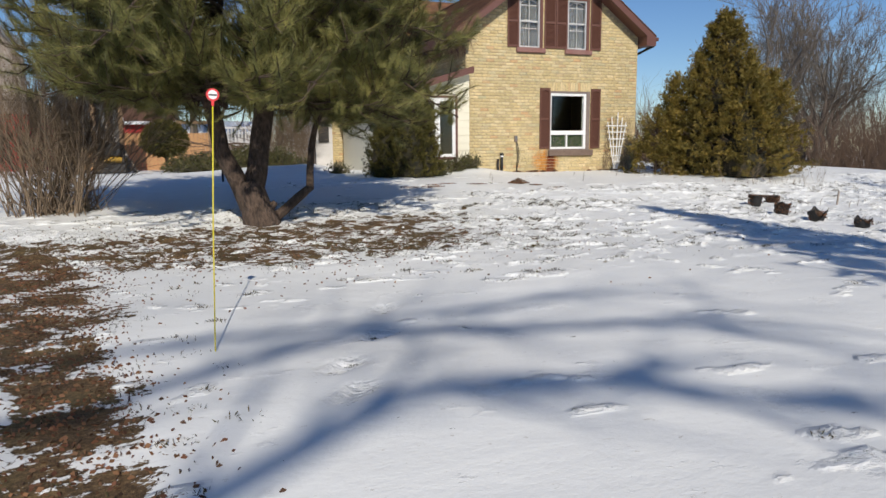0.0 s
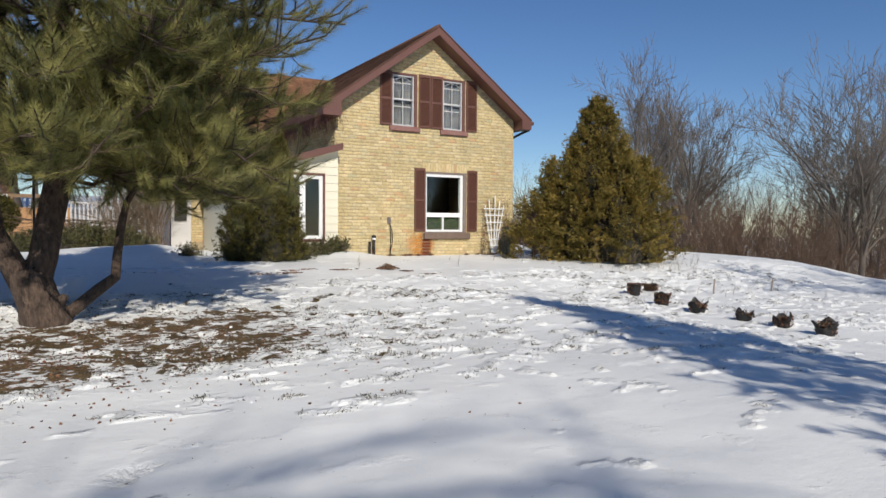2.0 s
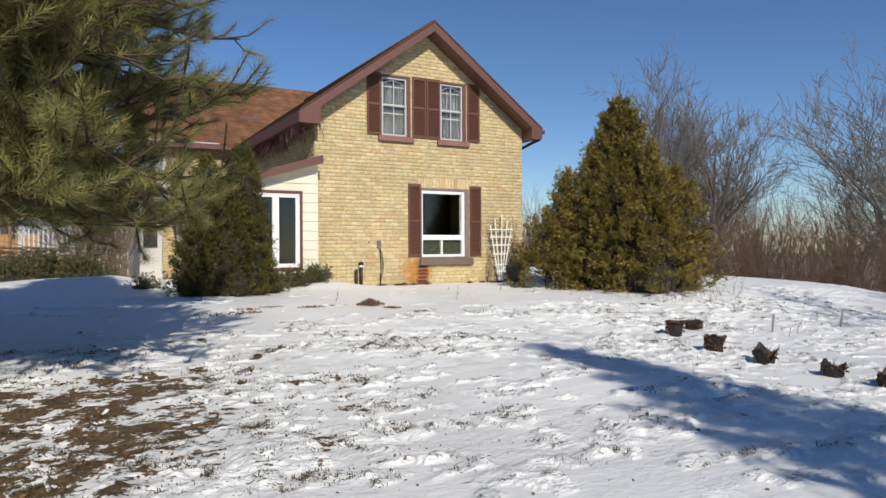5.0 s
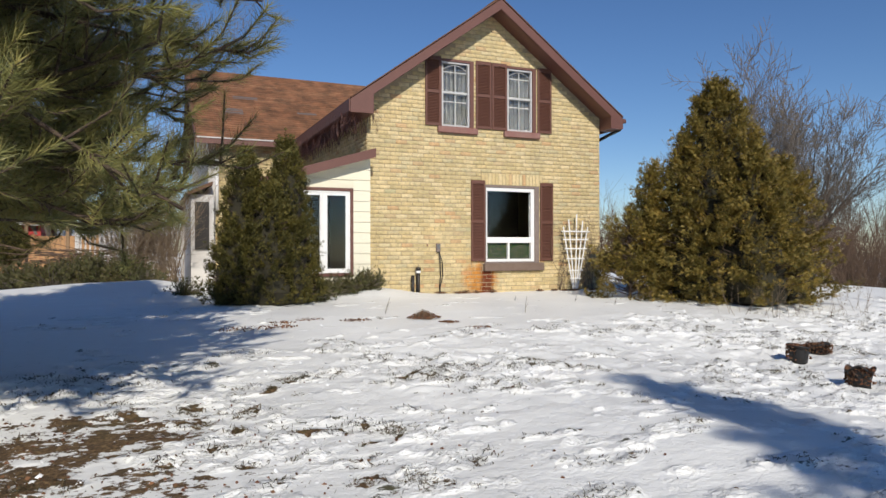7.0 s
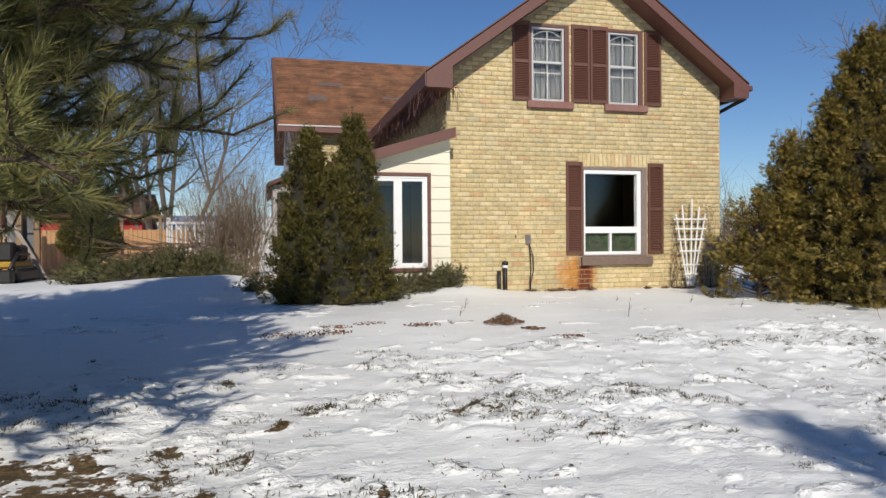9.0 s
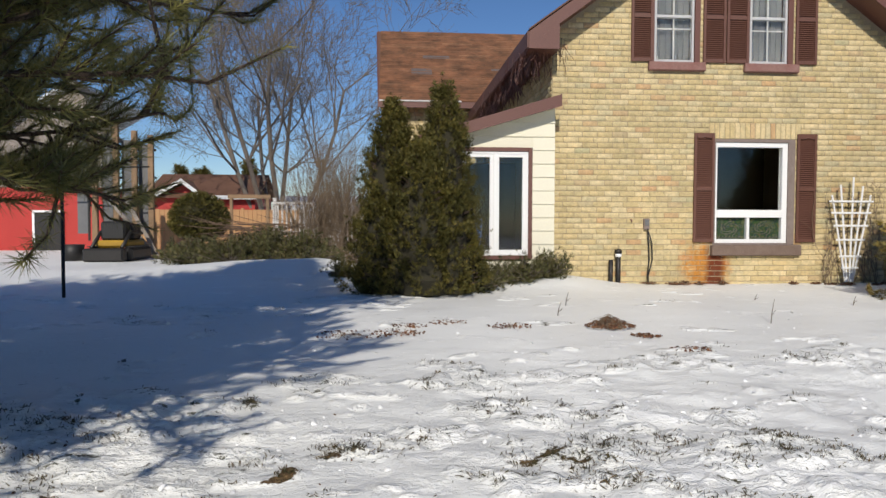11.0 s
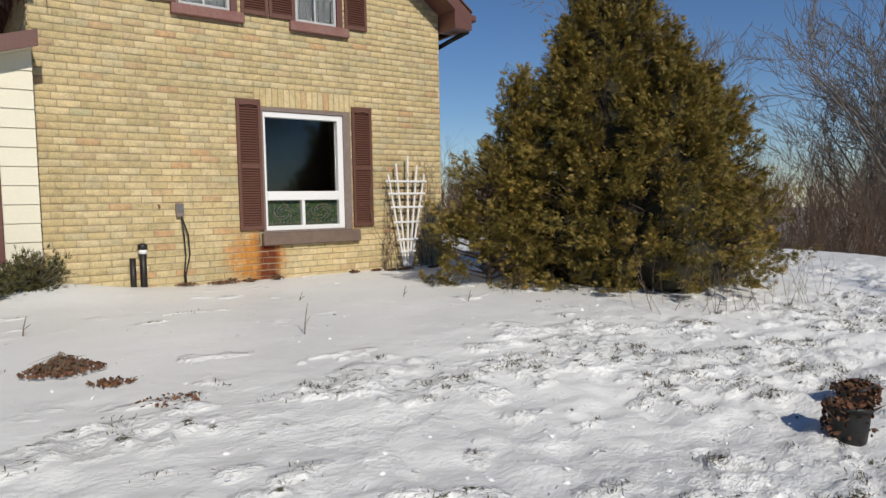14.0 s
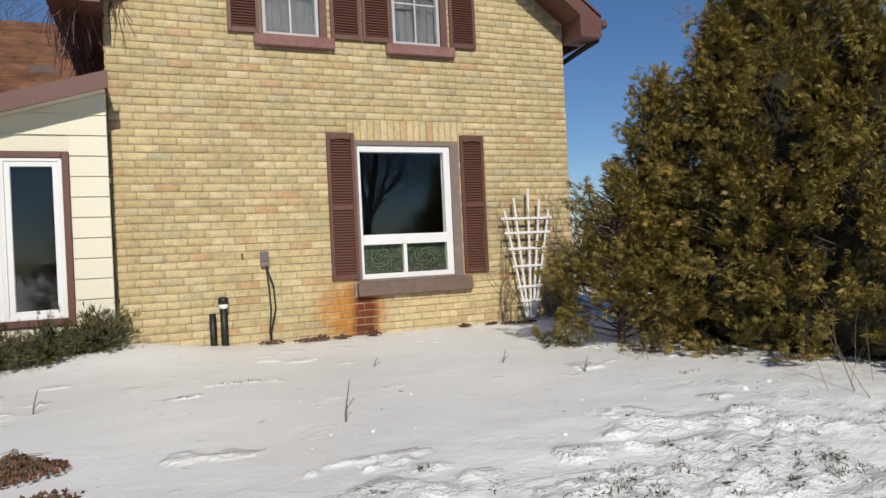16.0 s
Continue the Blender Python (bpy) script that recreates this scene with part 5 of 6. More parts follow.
part("box", box(-0.045, 0.045, -0.055, 0.002, -0.09, 0.08, 0.008), M_OLDFRAME, tap)
part("lid", box(-0.035, 0.035, -0.065, -0.056, -0.03, 0.065, 0.003), M_SHEET, tap)
for dx in (0.0, 0.05):
    part("cable", tube([(0.01, -0.06, -0.08), (0.03 + dx, -0.06, -0.3), (0.045 + dx, -0.05, -0.55), (0.02 + dx * 0.3, -0.05, -0.8), (0.03, -0.07, -0.98)], 0.009, 6), M_BLACK, tap)
plug = tagged(empty("wall_stub", -0.98, 0.0, 0.99), "rusty stub in the brick wall", "pipe stub")
part("stub", tube([(0, 0.01, 0), (0, -0.04, 0), (0, -0.045, -0.03)], 0.012, 8), M_SILL, plug)

# bare vines under the eaves
def hanging(name, rng, line, count, low, label, material):
    ob = tagged(empty(name), label, "vine")
    s = Sticks()
    (ax, ay, az), (bx, by, bz) = line
    for _ in range(count):
        t = rng.random() ** 1.2
        p = Vector((ax + (bx - ax) * t + rng.normal(0, 0.09), ay + (by - ay) * t, az + (bz - az) * t))
        d = Vector((rng.normal(0, 0.15), rng.normal(0, 0.35), -1)).normalized()
        n = int(rng.integers(3, 8))
        ln = rng.uniform(0.4, 1.0) * low / n
        for i in range(n):
            d = (d + Vector((rng.normal(0, 0.12), rng.normal(0, 0.2), -0.05))).normalized()
            q = p + d * ln
            s.add(p, q, 0.006, 0.0045)
            p = q
    m = s.mesh("strand_mass", material, ob, 3)
    m["kind"] = "stuff"
    return ob


rng = np.random.default_rng(121)
hanging("hanging_vine", rng, ((-2.55, -0.25, 3.55), (-2.5, 6.6, 3.55)), 480, 0.5, "dry brown vines hanging under the eave", M_TRIM)
hanging("hanging_vine", rng, ((-2.30, -0.03, 3.75), (-2.0, -0.03, 3.4)), 16, 0.5, "dry vines on the wall's corner", M_REDTWIG)
hanging("hanging_vine", rng, ((-4.9, 6.75, 3.8), (-4.2, 6.85, 3.8)), 60, 0.8, "dry vines at the wing's corner", M_REDTWIG)


# ---- nursery pots ----
def nursery_pot(rng, x, y, r, h, slump, label):
    """A black plastic pot with rim, soil and dead leaves; slump squashes and crumples it."""
    pot = tagged(empty("nursery_pot", x, y, gz(x, y) - 0.02, rng.uniform(0, 360)), label, "plant pot", "black pots in a row")
    bm = bmesh.new()
    prof = [(0.80, 0.0), (0.86, 0.35), (0.93, 0.7), (0.97, 0.90), (1.07, 0.91), (1.07, 1.0), (1.0, 1.0), (0.95, 0.9), (0.93, 0.72)]
    rings = []
    for pr, pz in prof:
        ring = []
        for k in range(24):
            a = k * math.pi / 12
            c = 1 + slump * 0.22 * math.sin(a * 2 + 1 + pz) * pz + slump * 0.10 * math.sin(a * 5 + pz * 4)
            zz = h * pz * (1 - slump * 0.35 * (0.5 + 0.5 * math.sin(a + 0.7)) * pz) + slump * 0.06 * math.sin(a * 3 + 2) * pz
            c += slump * rng.normal(0, 0.05) * pz
            zz = max(0.0, zz + slump * rng.normal(0, 0.014) * pz)
            ring.append(bm.verts.new((r * pr * c * math.cos(a), r * pr * c * math.sin(a), zz)))
        rings.append(ring)
    for q, w in zip(rings, rings[1:]):
        for k in range(24):
            f = bm.faces.new((q[k], q[(k + 1) % 24], w[(k + 1) % 24], w[k]))
            f.smooth = True
    bm.faces.new(rings[0][::-1])
    shell = part("shell", bm, M_BLACK, pot)
    bm = bmesh.new()
    bmesh.ops.create_circle(bm, cap_ends=True, segments=20, radius=r * 0.93)
    for v in bm.verts:
        v.co.z = h * 0.72 * (1 - slump * 0.3)
    part("soil", bm, M_CORE, pot)
    n = 320 if slump < 0.5 else 130
    a, q = rng.uniform(0, 6.283, n), r * 1.0 * rng.random(n) ** 0.5
    zz = h * (0.75 - slump * 0.25) + rng.random(n) * h * 0.30
    spill = rng.random(n) < 0.42
    q = np.where(spill, r * rng.uniform(1.0, 1.13, n), q)
    a = np.where(spill, rng.normal(3.6, 1.1, n), a)
    zz = np.where(spill, h * rng.uniform(0.25, 1.0, n), zz)
    places = np.stack([q * np.cos(a), q * np.sin(a), zz], 1)
    lv = [(-0.5, 0, 0), (0, 0.12, 0.28), (0.5, 0, 0), (0, -0.12, -0.25), (0, 0.2, 0)]
    lf = [(0, 1, 4), (1, 2, 4), (2, 3, 4), (3, 0, 4)]
    strewn("leaf_mass", lv, lf, places, turned(rng, n, np.zeros((n, 3)), 1.0), rng.uniform(0.025, 0.055, n), M_LEAFLITTER, pot)["kind"] = "stuff"
    s = Sticks()
    for _ in range(14):
        b = Vector((rng.normal(0, r * 0.35), rng.normal(0, r * 0.35), h * 0.65))
        d = Vector((rng.normal(0, 0.6), rng.normal(0, 0.6), 0.7)).normalized()
        s.add(b, b + d * rng.uniform(0.06, 0.16), 0.005, 0.002)
    s.mesh("stalk", M_REDTWIG, pot, 4)["kind"] = "stuff"
    return pot


rng = np.random.default_rng(131)
for x, y, r, h, slump in ((1.13, -6.86, 0.122, 0.23, 0.15), (1.80, -6.62, 0.13, 0.17, 0.3), (0.62, -8.0, 0.122, 0.23, 0.48), (0.52, -8.82, 0.135, 0.19, 0.9), (0.49, -9.68, 0.125, 0.16, 0.7), (0.46, -10.3, 0.13, 0.19, 0.8), (0.32, -11.0, 0.13, 0.22, 0.65)):
    nursery_pot(rng, x, y, r, h, slump, "upright black nursery pot full of dead leaves on the snow" if slump < 0.5 else "slumped black nursery pot half sunk in snow")

for x, y, h, lean in ((2.75, -7.35, 0.30, 6), (4.4, -7.45, 0.28, 12), (-9.02, -11.9, 0.0, 0)):
    if h:
        st = tagged(empty("wooden_stake", x, y, gz(x, y)), "weathered short stake in the snow", "stake")
        part("stake", box(-0.018, 0.018, -0.012, 0.012, -0.1, h, 0.004, Matrix.Rotation(radians(lean), 4, "Y")), M_OLDWOOD, st)
for x, y in ((2.35, -7.3), (2.65, -7.7), (3.0, -7.6)):
    w = tagged(empty("dead_weed", x, y, gz(x, y)), "bent dry weed in the snow", "dead plant")
    part("stem", tube([(0, 0, -0.05), (0.01, 0, 0.06), (0.03, 0, 0.12), (0.06, 0.0, 0.14)], 0.006, 5), M_OLDWOOD, w)

# ---- reflector stake and hook ----
mk = tagged(empty("driveway_marker", -9.355, -13.15, gz(-9.355, -13.15)), "thin yellow marker rod with a red and white reflector", "marker")
hm = 1.055 - gz(-9.355, -13.15)
M_ROD = plain("yellow_fibreglass", (0.62, 0.52, 0.02), (0.70, 0.60, 0.04), 4.0, 0.4)
M_REDPLASTIC = plain("red_reflector", (0.65, 0.03, 0.03), (0.72, 0.05, 0.05), 4.0, 0.3)
LEAN = Matrix.Rotation(math.atan2(0.072, 1.5), 4, "Y") @ Matrix.Rotation(-math.atan2(0.10, 1.5), 4, "X")
mk.matrix_basis = mk.matrix_basis @ LEAN
part("rod", tube([(0, 0, -0.15), (-0.005, 0, hm * 0.5), (0.0, 0, hm - 0.03)], 0.0042, 8), M_ROD, mk)
turn = Matrix.Translation((0, 0, hm)) @ Matrix.Rotation(radians(2), 4, "Z")
bm = bmesh.new()
bmesh.ops.create_cone(bm, cap_ends=True, segments=28, radius1=0.037, radius2=0.037, depth=0.012, matrix=turn @ Matrix.Rotation(radians(90), 4, "X"))
disc = part("reflector", bm, M_REDPLASTIC, mk, "red round reflector")
bm = bmesh.new()
bmesh.ops.create_cone(bm, cap_ends=True, segments=28, radius1=0.026, radius2=0.026, depth=0.008, matrix=turn @ Matrix.Translation((0, -0.005, 0)) @ Matrix.Rotation(radians(90), 4, "X"))
part("face", bm, M_WHITE, disc, "white face")
part("mark", box(-0.024, 0.024, -0.012, -0.0095, -0.007, 0.004, 0.001, turn), M_SHEET, disc)
part("clip", box(-0.008, 0.008, -0.008, 0.008, hm - 0.065, hm - 0.035, 0.002), M_REDPLASTIC, mk)
hk = tagged(empty("garden_hook", -8.68, -1.6, gz(-8.68, -1.6)), "thin black garden hook standing in the snow", "garden hook")
part("pole", tube([(0, 0, -0.2), (0, 0, 1.55), (0.0, 0, 1.72), (-0.05, 0, 1.80), (-0.13, 0, 1.80), (-0.17, 0, 1.72)], 0.022, 8), M_BLACK, hk)
part("arm", tube([(0, 0, 1.55), (0.06, 0, 1.66), (0.14, 0, 1.66)], 0.014, 6), M_BLACK, hk)

# ---- clumps, tufts and litter on the lawn ----
def clump(rng, x, y, r, h, label, count, leaf=True):
    ob = tagged(empty("dried_plant", x, y, gz(x, y)), label, "dead plant")
    s = Sticks()
    for _ in range(count):
        a, q = rng.uniform(0, 6.283), rng.random() ** 0.5
        b = Vector((q * r * math.cos(a), q * r * math.sin(a), -0.02))
        m = b * rng.uniform(0.3, 0.8) + Vector((0, 0, h * (1.1 - q * 0.6) * rng.uniform(0.6, 1.0)))
        e = m + Vector((rng.normal(0, r * 0.4), rng.normal(0, r * 0.4), -h * rng.uniform(0.1, 0.5)))
        s.add(b, m, 0.0028, 0.002)
        s.add(m, e, 0.002, 0.001)
    s.mesh("stalk_mass", M_TANTWIG, ob, 3)["kind"] = "stuff"
    if leaf:
        n = int(count * 1.5)
        a, q = rng.uniform(0, 6.283, n), r * 1.15 * rng.random(n) ** 0.5
        pl = np.stack([1.3 * q * np.cos(a), q * np.sin(a) - r * 0.25, 0.006 + rng.random(n) * h * 0.75 * np.clip(1.15 - q / r, 0.1, 1)], 1)
        strewn("leaf_mass", [(-0.5, 0, 0), (0, 0.1, 0.3), (0.5, 0, 0), (0, -0.1, -0.3)], [(0, 1, 2, 3)], pl, turned(rng, n, np.tile([0, 0, 1.0], (n, 1)), 0.7), rng.uniform(0.018, 0.042, n), M_LEAFLITTER, ob)["kind"] = "stuff"
    return ob


rng = np.random.default_rng(141)
clump(rng, -2.52, -3.66, 0.17, 0.13, "mound of dried grass and red leaves in the snow", 260)
for x, y, r in ((-5.05, -3.9, 0.24), (-4.62, -3.85, 0.17), (-3.5, -3.6, 0.16), (-4.1, -3.4, 0.14), (-4.5, -3.55, 0.12), (-2.32, -4.1, 0.10), (-2.1, -4.6, 0.12)):
    clump(rng, x, y, r, 0.018, "flat patch of dead leaves showing through snow", 60)
for x, y, h in ((-0.80, -3.6, 0.25), (-2.63, -2.4, 0.16), (-2.9, -3.1, 0.14), (0.8, -2.6, 0.12), (-0.2, -2.2, 0.10), (1.2, -3.2, 0.12)):
    w = tagged(empty("dead_weed", x, y, gz(x, y)), "thin dry twiggy weed standing in snow", "dead plant")
    part("stem", tube([(0, 0, -0.05), (0.01, 0, h * 0.4), (0.035, 0, h)], [0.006, 0.005, 0.003], 5), M_TWIG, w)
    part("side_shoot", tube([(0.008, 0, h * 0.3), (0.06, 0.01, h * 0.55)], [0.004, 0.002], 4), M_TWIG, w)
for x, y in ((-0.72, -0.12), (-0.35, -0.15), (-0.18, -0.14), (0.05, -0.16), (0.42, -0.15), (1.55, -0.18), (1.9, -0.2), (2.1, -0.3), (2.3, -0.35), (2.75, -0.4), (2.95, -0.3)):
    clump(rng, x, y, rng.uniform(0.05, 0.11), rng.uniform(0.03, 0.09), "dead weeds at the foot of the wall", 50)

for x, y in ((2.6, -4.35), (3.1, -4.75), (3.6, -4.85), (4.2, -4.95), (4.7, -4.9), (5.3, -4.6), (2.1, -3.2)):
    w = tagged(empty("dry_weed"), "thin dry weeds at the foot of the cedar", "weed", "weeds under the cedar")
    thicket("stalk_mass", rng, [(x, y)], rng.uniform(0.4, 0.8), 7, 0.8, 0.004, M_TANTWIG, w, 2)["kind"] = "stuff"
tub = tagged(empty("storage_tub", -3.42, 0.45, 0.35), "blue plastic tub inside the porch window", "tub")
M_BLUE = plain("blue_plastic", (0.02, 0.07, 0.26), (0.03, 0.09, 0.32), 4.0, 0.4)
part("tub_body", tube([(0, 0, 0.0), (0, 0, 0.62)], [0.15, 0.19], 14), M_BLUE, tub)
part("tub_rim", tube([(0, 0, 0.60), (0, 0, 0.65)], [0.205, 0.205], 14), M_BLUE, tub)

# grass that pokes through the crust, thick near the pine and thin elsewhere
rng = np.random.default_rng(151)
n = 110000
x, y = rng.uniform(-11, 7, n), rng.uniform(-16.5, -1.6, n)
want = 0.10 + 0.9 * np.exp(-(((x + 5.9) / 2.4) ** 2 + ((y + 8.4) / 2.6) ** 2)) + 0.5 * np.exp(-((y + 6.3 - 0.12 * x) / 1.5) ** 2) * soft(x, -6.5, -3.5) + 0.8 * np.exp(-(((x + 8.6) / 3.0) ** 2 + ((y + 9.2) / 2.0) ** 2))
keep = rng.random(n) < 0.42 * want * snow_at(x, y, SOIL)
edge = (rng.random(n) < 0.03) & (np.abs(x + 9.55 + 0.12 * np.sin(y * 5)) < 0.35) & (y < -11) & (y > -15)
keep |= edge
x, y = x[keep], y[keep]
per = 26
gx, gy = np.repeat(x, per), np.repeat(y, per)
wide = np.repeat(0.012 + 0.05 * rng.random(len(x)) ** 1.6, per)
gx, gy = gx + rng.normal(0, 1, len(gx)) * wide * 1.5, gy + rng.normal(0, 1, len(gy)) * wide * 0.9
places = np.stack([gx, gy, snow_at(gx, gy, SNOW_Z) - 0.004], 1)
outw = np.tile([0.0, 0.0, 0.45], (len(gx), 1))
tufts = strewn("grass_tufts", [(-0.055, 0, 0), (0.055, 0, 0), (0.04, 0.16, 0.5), (0.0, 0.5, 0.75)], [(0, 1, 2, 3)], places, turned(rng, len(gx), outw, 0.6), 0.034 * rng.uniform(0.4, 1.3, len(gx)), M_GRASS)
tagged(tufts, "dry and green grass blades poking through the snow", "grass", kind="stuff")
n = 7000
lx, ly = rng.normal(-8.9, 2.0, n), rng.normal(-9.2, 1.1, n)
half = n // 2
t = rng.random(half)
lx[:half], ly[:half] = -10.9 + 1.0 * t + rng.normal(0, 0.26, half), -9.5 - 5.5 * t + rng.normal(0, 0.3, half)
pl = np.stack([lx, ly, snow_at(lx, ly, SNOW_Z) + 0.004], 1)
tagged(strewn("leaf_litter", [(-0.5, 0, 0), (0, 0.12, 0.34), (0.5, 0, 0), (0, -0.08, -0.34)], [(0, 1, 2, 3)], pl, turned(rng, n, np.tile([0, 0, 1.0], (n, 1)), 0.5), rng.uniform(0.012, 0.036, n), M_LEAFLITTER), "dead leaves, bark and cone scales on bare ground", "litter", kind="stuff")
# lumps of broken crust
n = 5200
x, y = rng.uniform(-8.0, 7.0, n), rng.uniform(-12.0, -3.0, n)
k = (0.25 + np.exp(-((y + 6.3 - 0.12 * x) / 1.5) ** 2)) * np.clip(0.6 + 0.7 * waves(x, y, rng, 14, 1.5, 5.0), 0, 1)
keep = rng.random(n) < k
x, y = x[keep], y[keep]
pl = np.stack([x, y, snow_at(x, y, SNOW_Z) + 0.004], 1)
cv = [(-1, -0.7, -0.4), (1, -0.6, -0.4), (0.9, 0.8, -0.4), (-0.8, 0.7, -0.4), (-0.6, -0.4, 0.35), (0.7, -0.3, 0.45), (0.5, 0.5, 0.3), (-0.5, 0.4, 0.5)]
cv = [(a, b, c * 0.5) for a, b, c in cv]
cf = [(0, 1, 5, 4), (1, 2, 6, 5), (2, 3, 7, 6), (3, 0, 4, 7), (4, 5, 6, 7)]
M_LUMP = plain("snow_lump", (0.84, 0.84, 0.84), (0.90, 0.90, 0.90), 4.0, 0.7, relief=0.3, dist=0.006)
tagged(strewn("snow_crumbs", cv, cf, pl, turned(rng, len(x), np.tile([0, 0, 1.0], (len(x), 1)), 0.35), 0.006 + 0.018 * rng.random(len(x)) ** 2.5, M_LUMP), "broken lumps of snow crust", "snow", kind="stuff")

# ---- the yard behind ----
fence = tagged(empty("board_fence", -13.5, 13.2, gz(-11, 13.2)), "upright cedar board fence behind the yard", "fence")
rng = np.random.default_rng(161)
bm = box(0, 0.138, -0.012, 0.012, 0.0, 1.5, 0.004)
first = part("board", bm, M_FENCE, fence)
for k in range(1, 40):
    b = new("board", first.data)
    b.parent = fence
    b.matrix_basis = pose(k * 0.145, rng.normal(0, 0.004), rng.normal(0, 0.012))
for zc in (0.35, 1.15):
    part("rail", box(0, 5.8, 0.014, 0.055, zc - 0.04, zc + 0.04), M_FENCE, fence)
for k in range(4):
    part("post", box(k * 1.9, k * 1.9 + 0.09, 0.056, 0.146, -0.2, 1.55, 0.006), M_FENCE, fence)

shed = tagged(empty("red_shed", -11.8, 16.2, gz(-11.8, 16.2)), "low red shed with a brown roof and white trim", "shed")
part("wall", box(-1.8, 2.0, 0.0, 3.6, -0.4, 2.2), M_RED, shed)
part("gable", slab([(-1.8, -0.02, 2.0), (-0.15, -0.02, 2.0), (-0.6, -0.02, 2.55), (-1.35, -0.02, 2.2)], 0.1, (0, 1, 0)), M_RED, shed)
part("roof", slab([(-2.0, -0.25, 2.12), (2.2, -0.25, 2.12), (2.2, 1.9, 3.05), (-2.0, 1.9, 3.05)], 0.1), M_DECK, shed)
part("roof", slab([(-2.0, 1.9, 3.05), (2.2, 1.9, 3.05), (2.2, 4.0, 2.1), (-2.0, 4.0, 2.1)], 0.1), M_DECK, shed)
part("dormer_roof", slab([(-1.9, -0.4, 1.98), (-0.62, -0.4, 2.72), (-0.62, 1.2, 2.72), (-1.9, 1.2, 1.98)], 0.06), M_DECK, shed)
part("dormer_roof", slab([(-0.62, -0.4, 2.72), (-0.02, -0.4, 2.25), (-0.02, 1.2, 2.25), (-0.62, 1.2, 2.72)], 0.06), M_DECK, shed)
part("trim", slab([(-1.9, -0.44, 2.0), (-0.62, -0.44, 2.74), (-0.62, -0.44, 2.58), (-1.9, -0.44, 1.84)], 0.03, (0, 1, 0)), M_WHITE, shed, "white barge board")
part("trim", slab([(-0.62, -0.44, 2.74), (0.0, -0.44, 2.27), (0.0, -0.44, 2.11), (-0.62, -0.44, 2.58)], 0.03, (0, 1, 0)), M_WHITE, shed, "white barge board")
part("fascia", box(0.02, 2.2, -0.30, -0.26, 1.98, 2.12), M_WHITE, shed, "white fascia")

frame_ = tagged(empty("timber_frame", -9.0, 11.2, gz(-9, 11.2)), "plain raw timber frame standing in the yard", "timber frame")
for px in (-0.55, 0.55):
    part("post", box(px - 0.045, px + 0.045, -0.045, 0.045, -0.2, 1.78, 0.006), M_WOOD, frame_)
part("beam", box(-0.65, 0.65, -0.05, 0.05, 1.78, 1.90, 0.006), M_WOOD, frame_)

deck = tagged(empty("deck_rail", -8.2, 10.6, gz(-7, 10.6)), "weathered grey deck railing with upright pickets", "railing")
for zc in (0.75, 1.62):
    part("rail", box(0, 3.1, -0.03, 0.03, zc - 0.035, zc + 0.035, 0.005), M_GREYSIDING, deck)
first = part("picket", box(0, 0.05, -0.02, 0.02, 0.5, 1.62, 0.003), M_GREYSIDING, deck)
for k in range(1, 24):
    b = new("picket", first.data)
    b.parent = deck
    b.matrix_basis = pose(k * 0.13, 0, 0)
for k in range(3):
    part("post", box(k * 1.5, k * 1.5 + 0.11, 0.032, 0.14, -0.3, 1.78, 0.006), M_GREYSIDING, deck)
part("deck_floor", box(0, 3.1, 0.15, 2.4, 0.45, 0.55), M_OLDWOOD, deck)
ware = tagged(empty("pale_outbuilding", -7.6, 22.0, gz(-7.6, 22)), "pale sided outbuilding with a snow-covered roof", "outbuilding")
part("wall", box(-2.2, 2.4, 0, 3, -0.5, 1.9), M_GREYSIDING, ware)
part("roof", slab([(-2.5, -0.3, 1.85), (2.7, -0.3, 1.85), (2.7, 1.6, 2.5), (-2.5, 1.6, 2.5)], 0.12), M_STEELROOF, ware)
part("roof", slab([(-2.5, 1.6, 2.5), (2.7, 1.6, 2.5), (2.7, 3.4, 1.85), (-2.5, 3.4, 1.85)], 0.12), M_STEELROOF, ware)

rack = tagged(empty("post_wall", -12.9, 9.4, gz(-12.2, 9.4)), "tall raw posts with grey sheeting stretched between them", "post wall")
for k, (px, h, py) in enumerate(((0.05, 3.75, 0.0), (0.57, 3.62, 0.15), (1.02, 3.45, 0.3), (1.42, 3.35, 0.45))):
    part("post", box(px - 0.075, px + 0.075, py - 0.06, py + 0.06, -0.3, h + 0.15, 0.01), M_WOOD, rack)
for px, h, py in ((-0.3, 3.6, 0.1), (0.32, 3.5, 0.25), (0.80, 3.35, 0.4), (1.2, 3.25, 0.55)):
    part("sheet", box(px - 0.17, px + 0.17, py, py + 0.02, 0.7, h), M_SHEET, rack)
    # dark strip added in place of the shadow beside each post
    part("batten", box(px + 0.12, px + 0.17, py - 0.04, py - 0.003, 0.5, h + 0.05), M_METAL, rack)
for zc in (1.5, 2.3, 3.1):
    part("cross_bar", box(-0.45, 1.5, 0.62, 0.67, zc - 0.03, zc + 0.03), M_METAL, rack)
for a in (-38, -28):
    part("brace", box(-0.05, 0.05, -0.08, -0.04, 0.0, 2.0, 0.004, Matrix.Translation((2.0 + a * 0.004, -0.3, 0)) @ Matrix.Rotation(radians(a), 4, "Y")), M_OLDWOOD, rack)

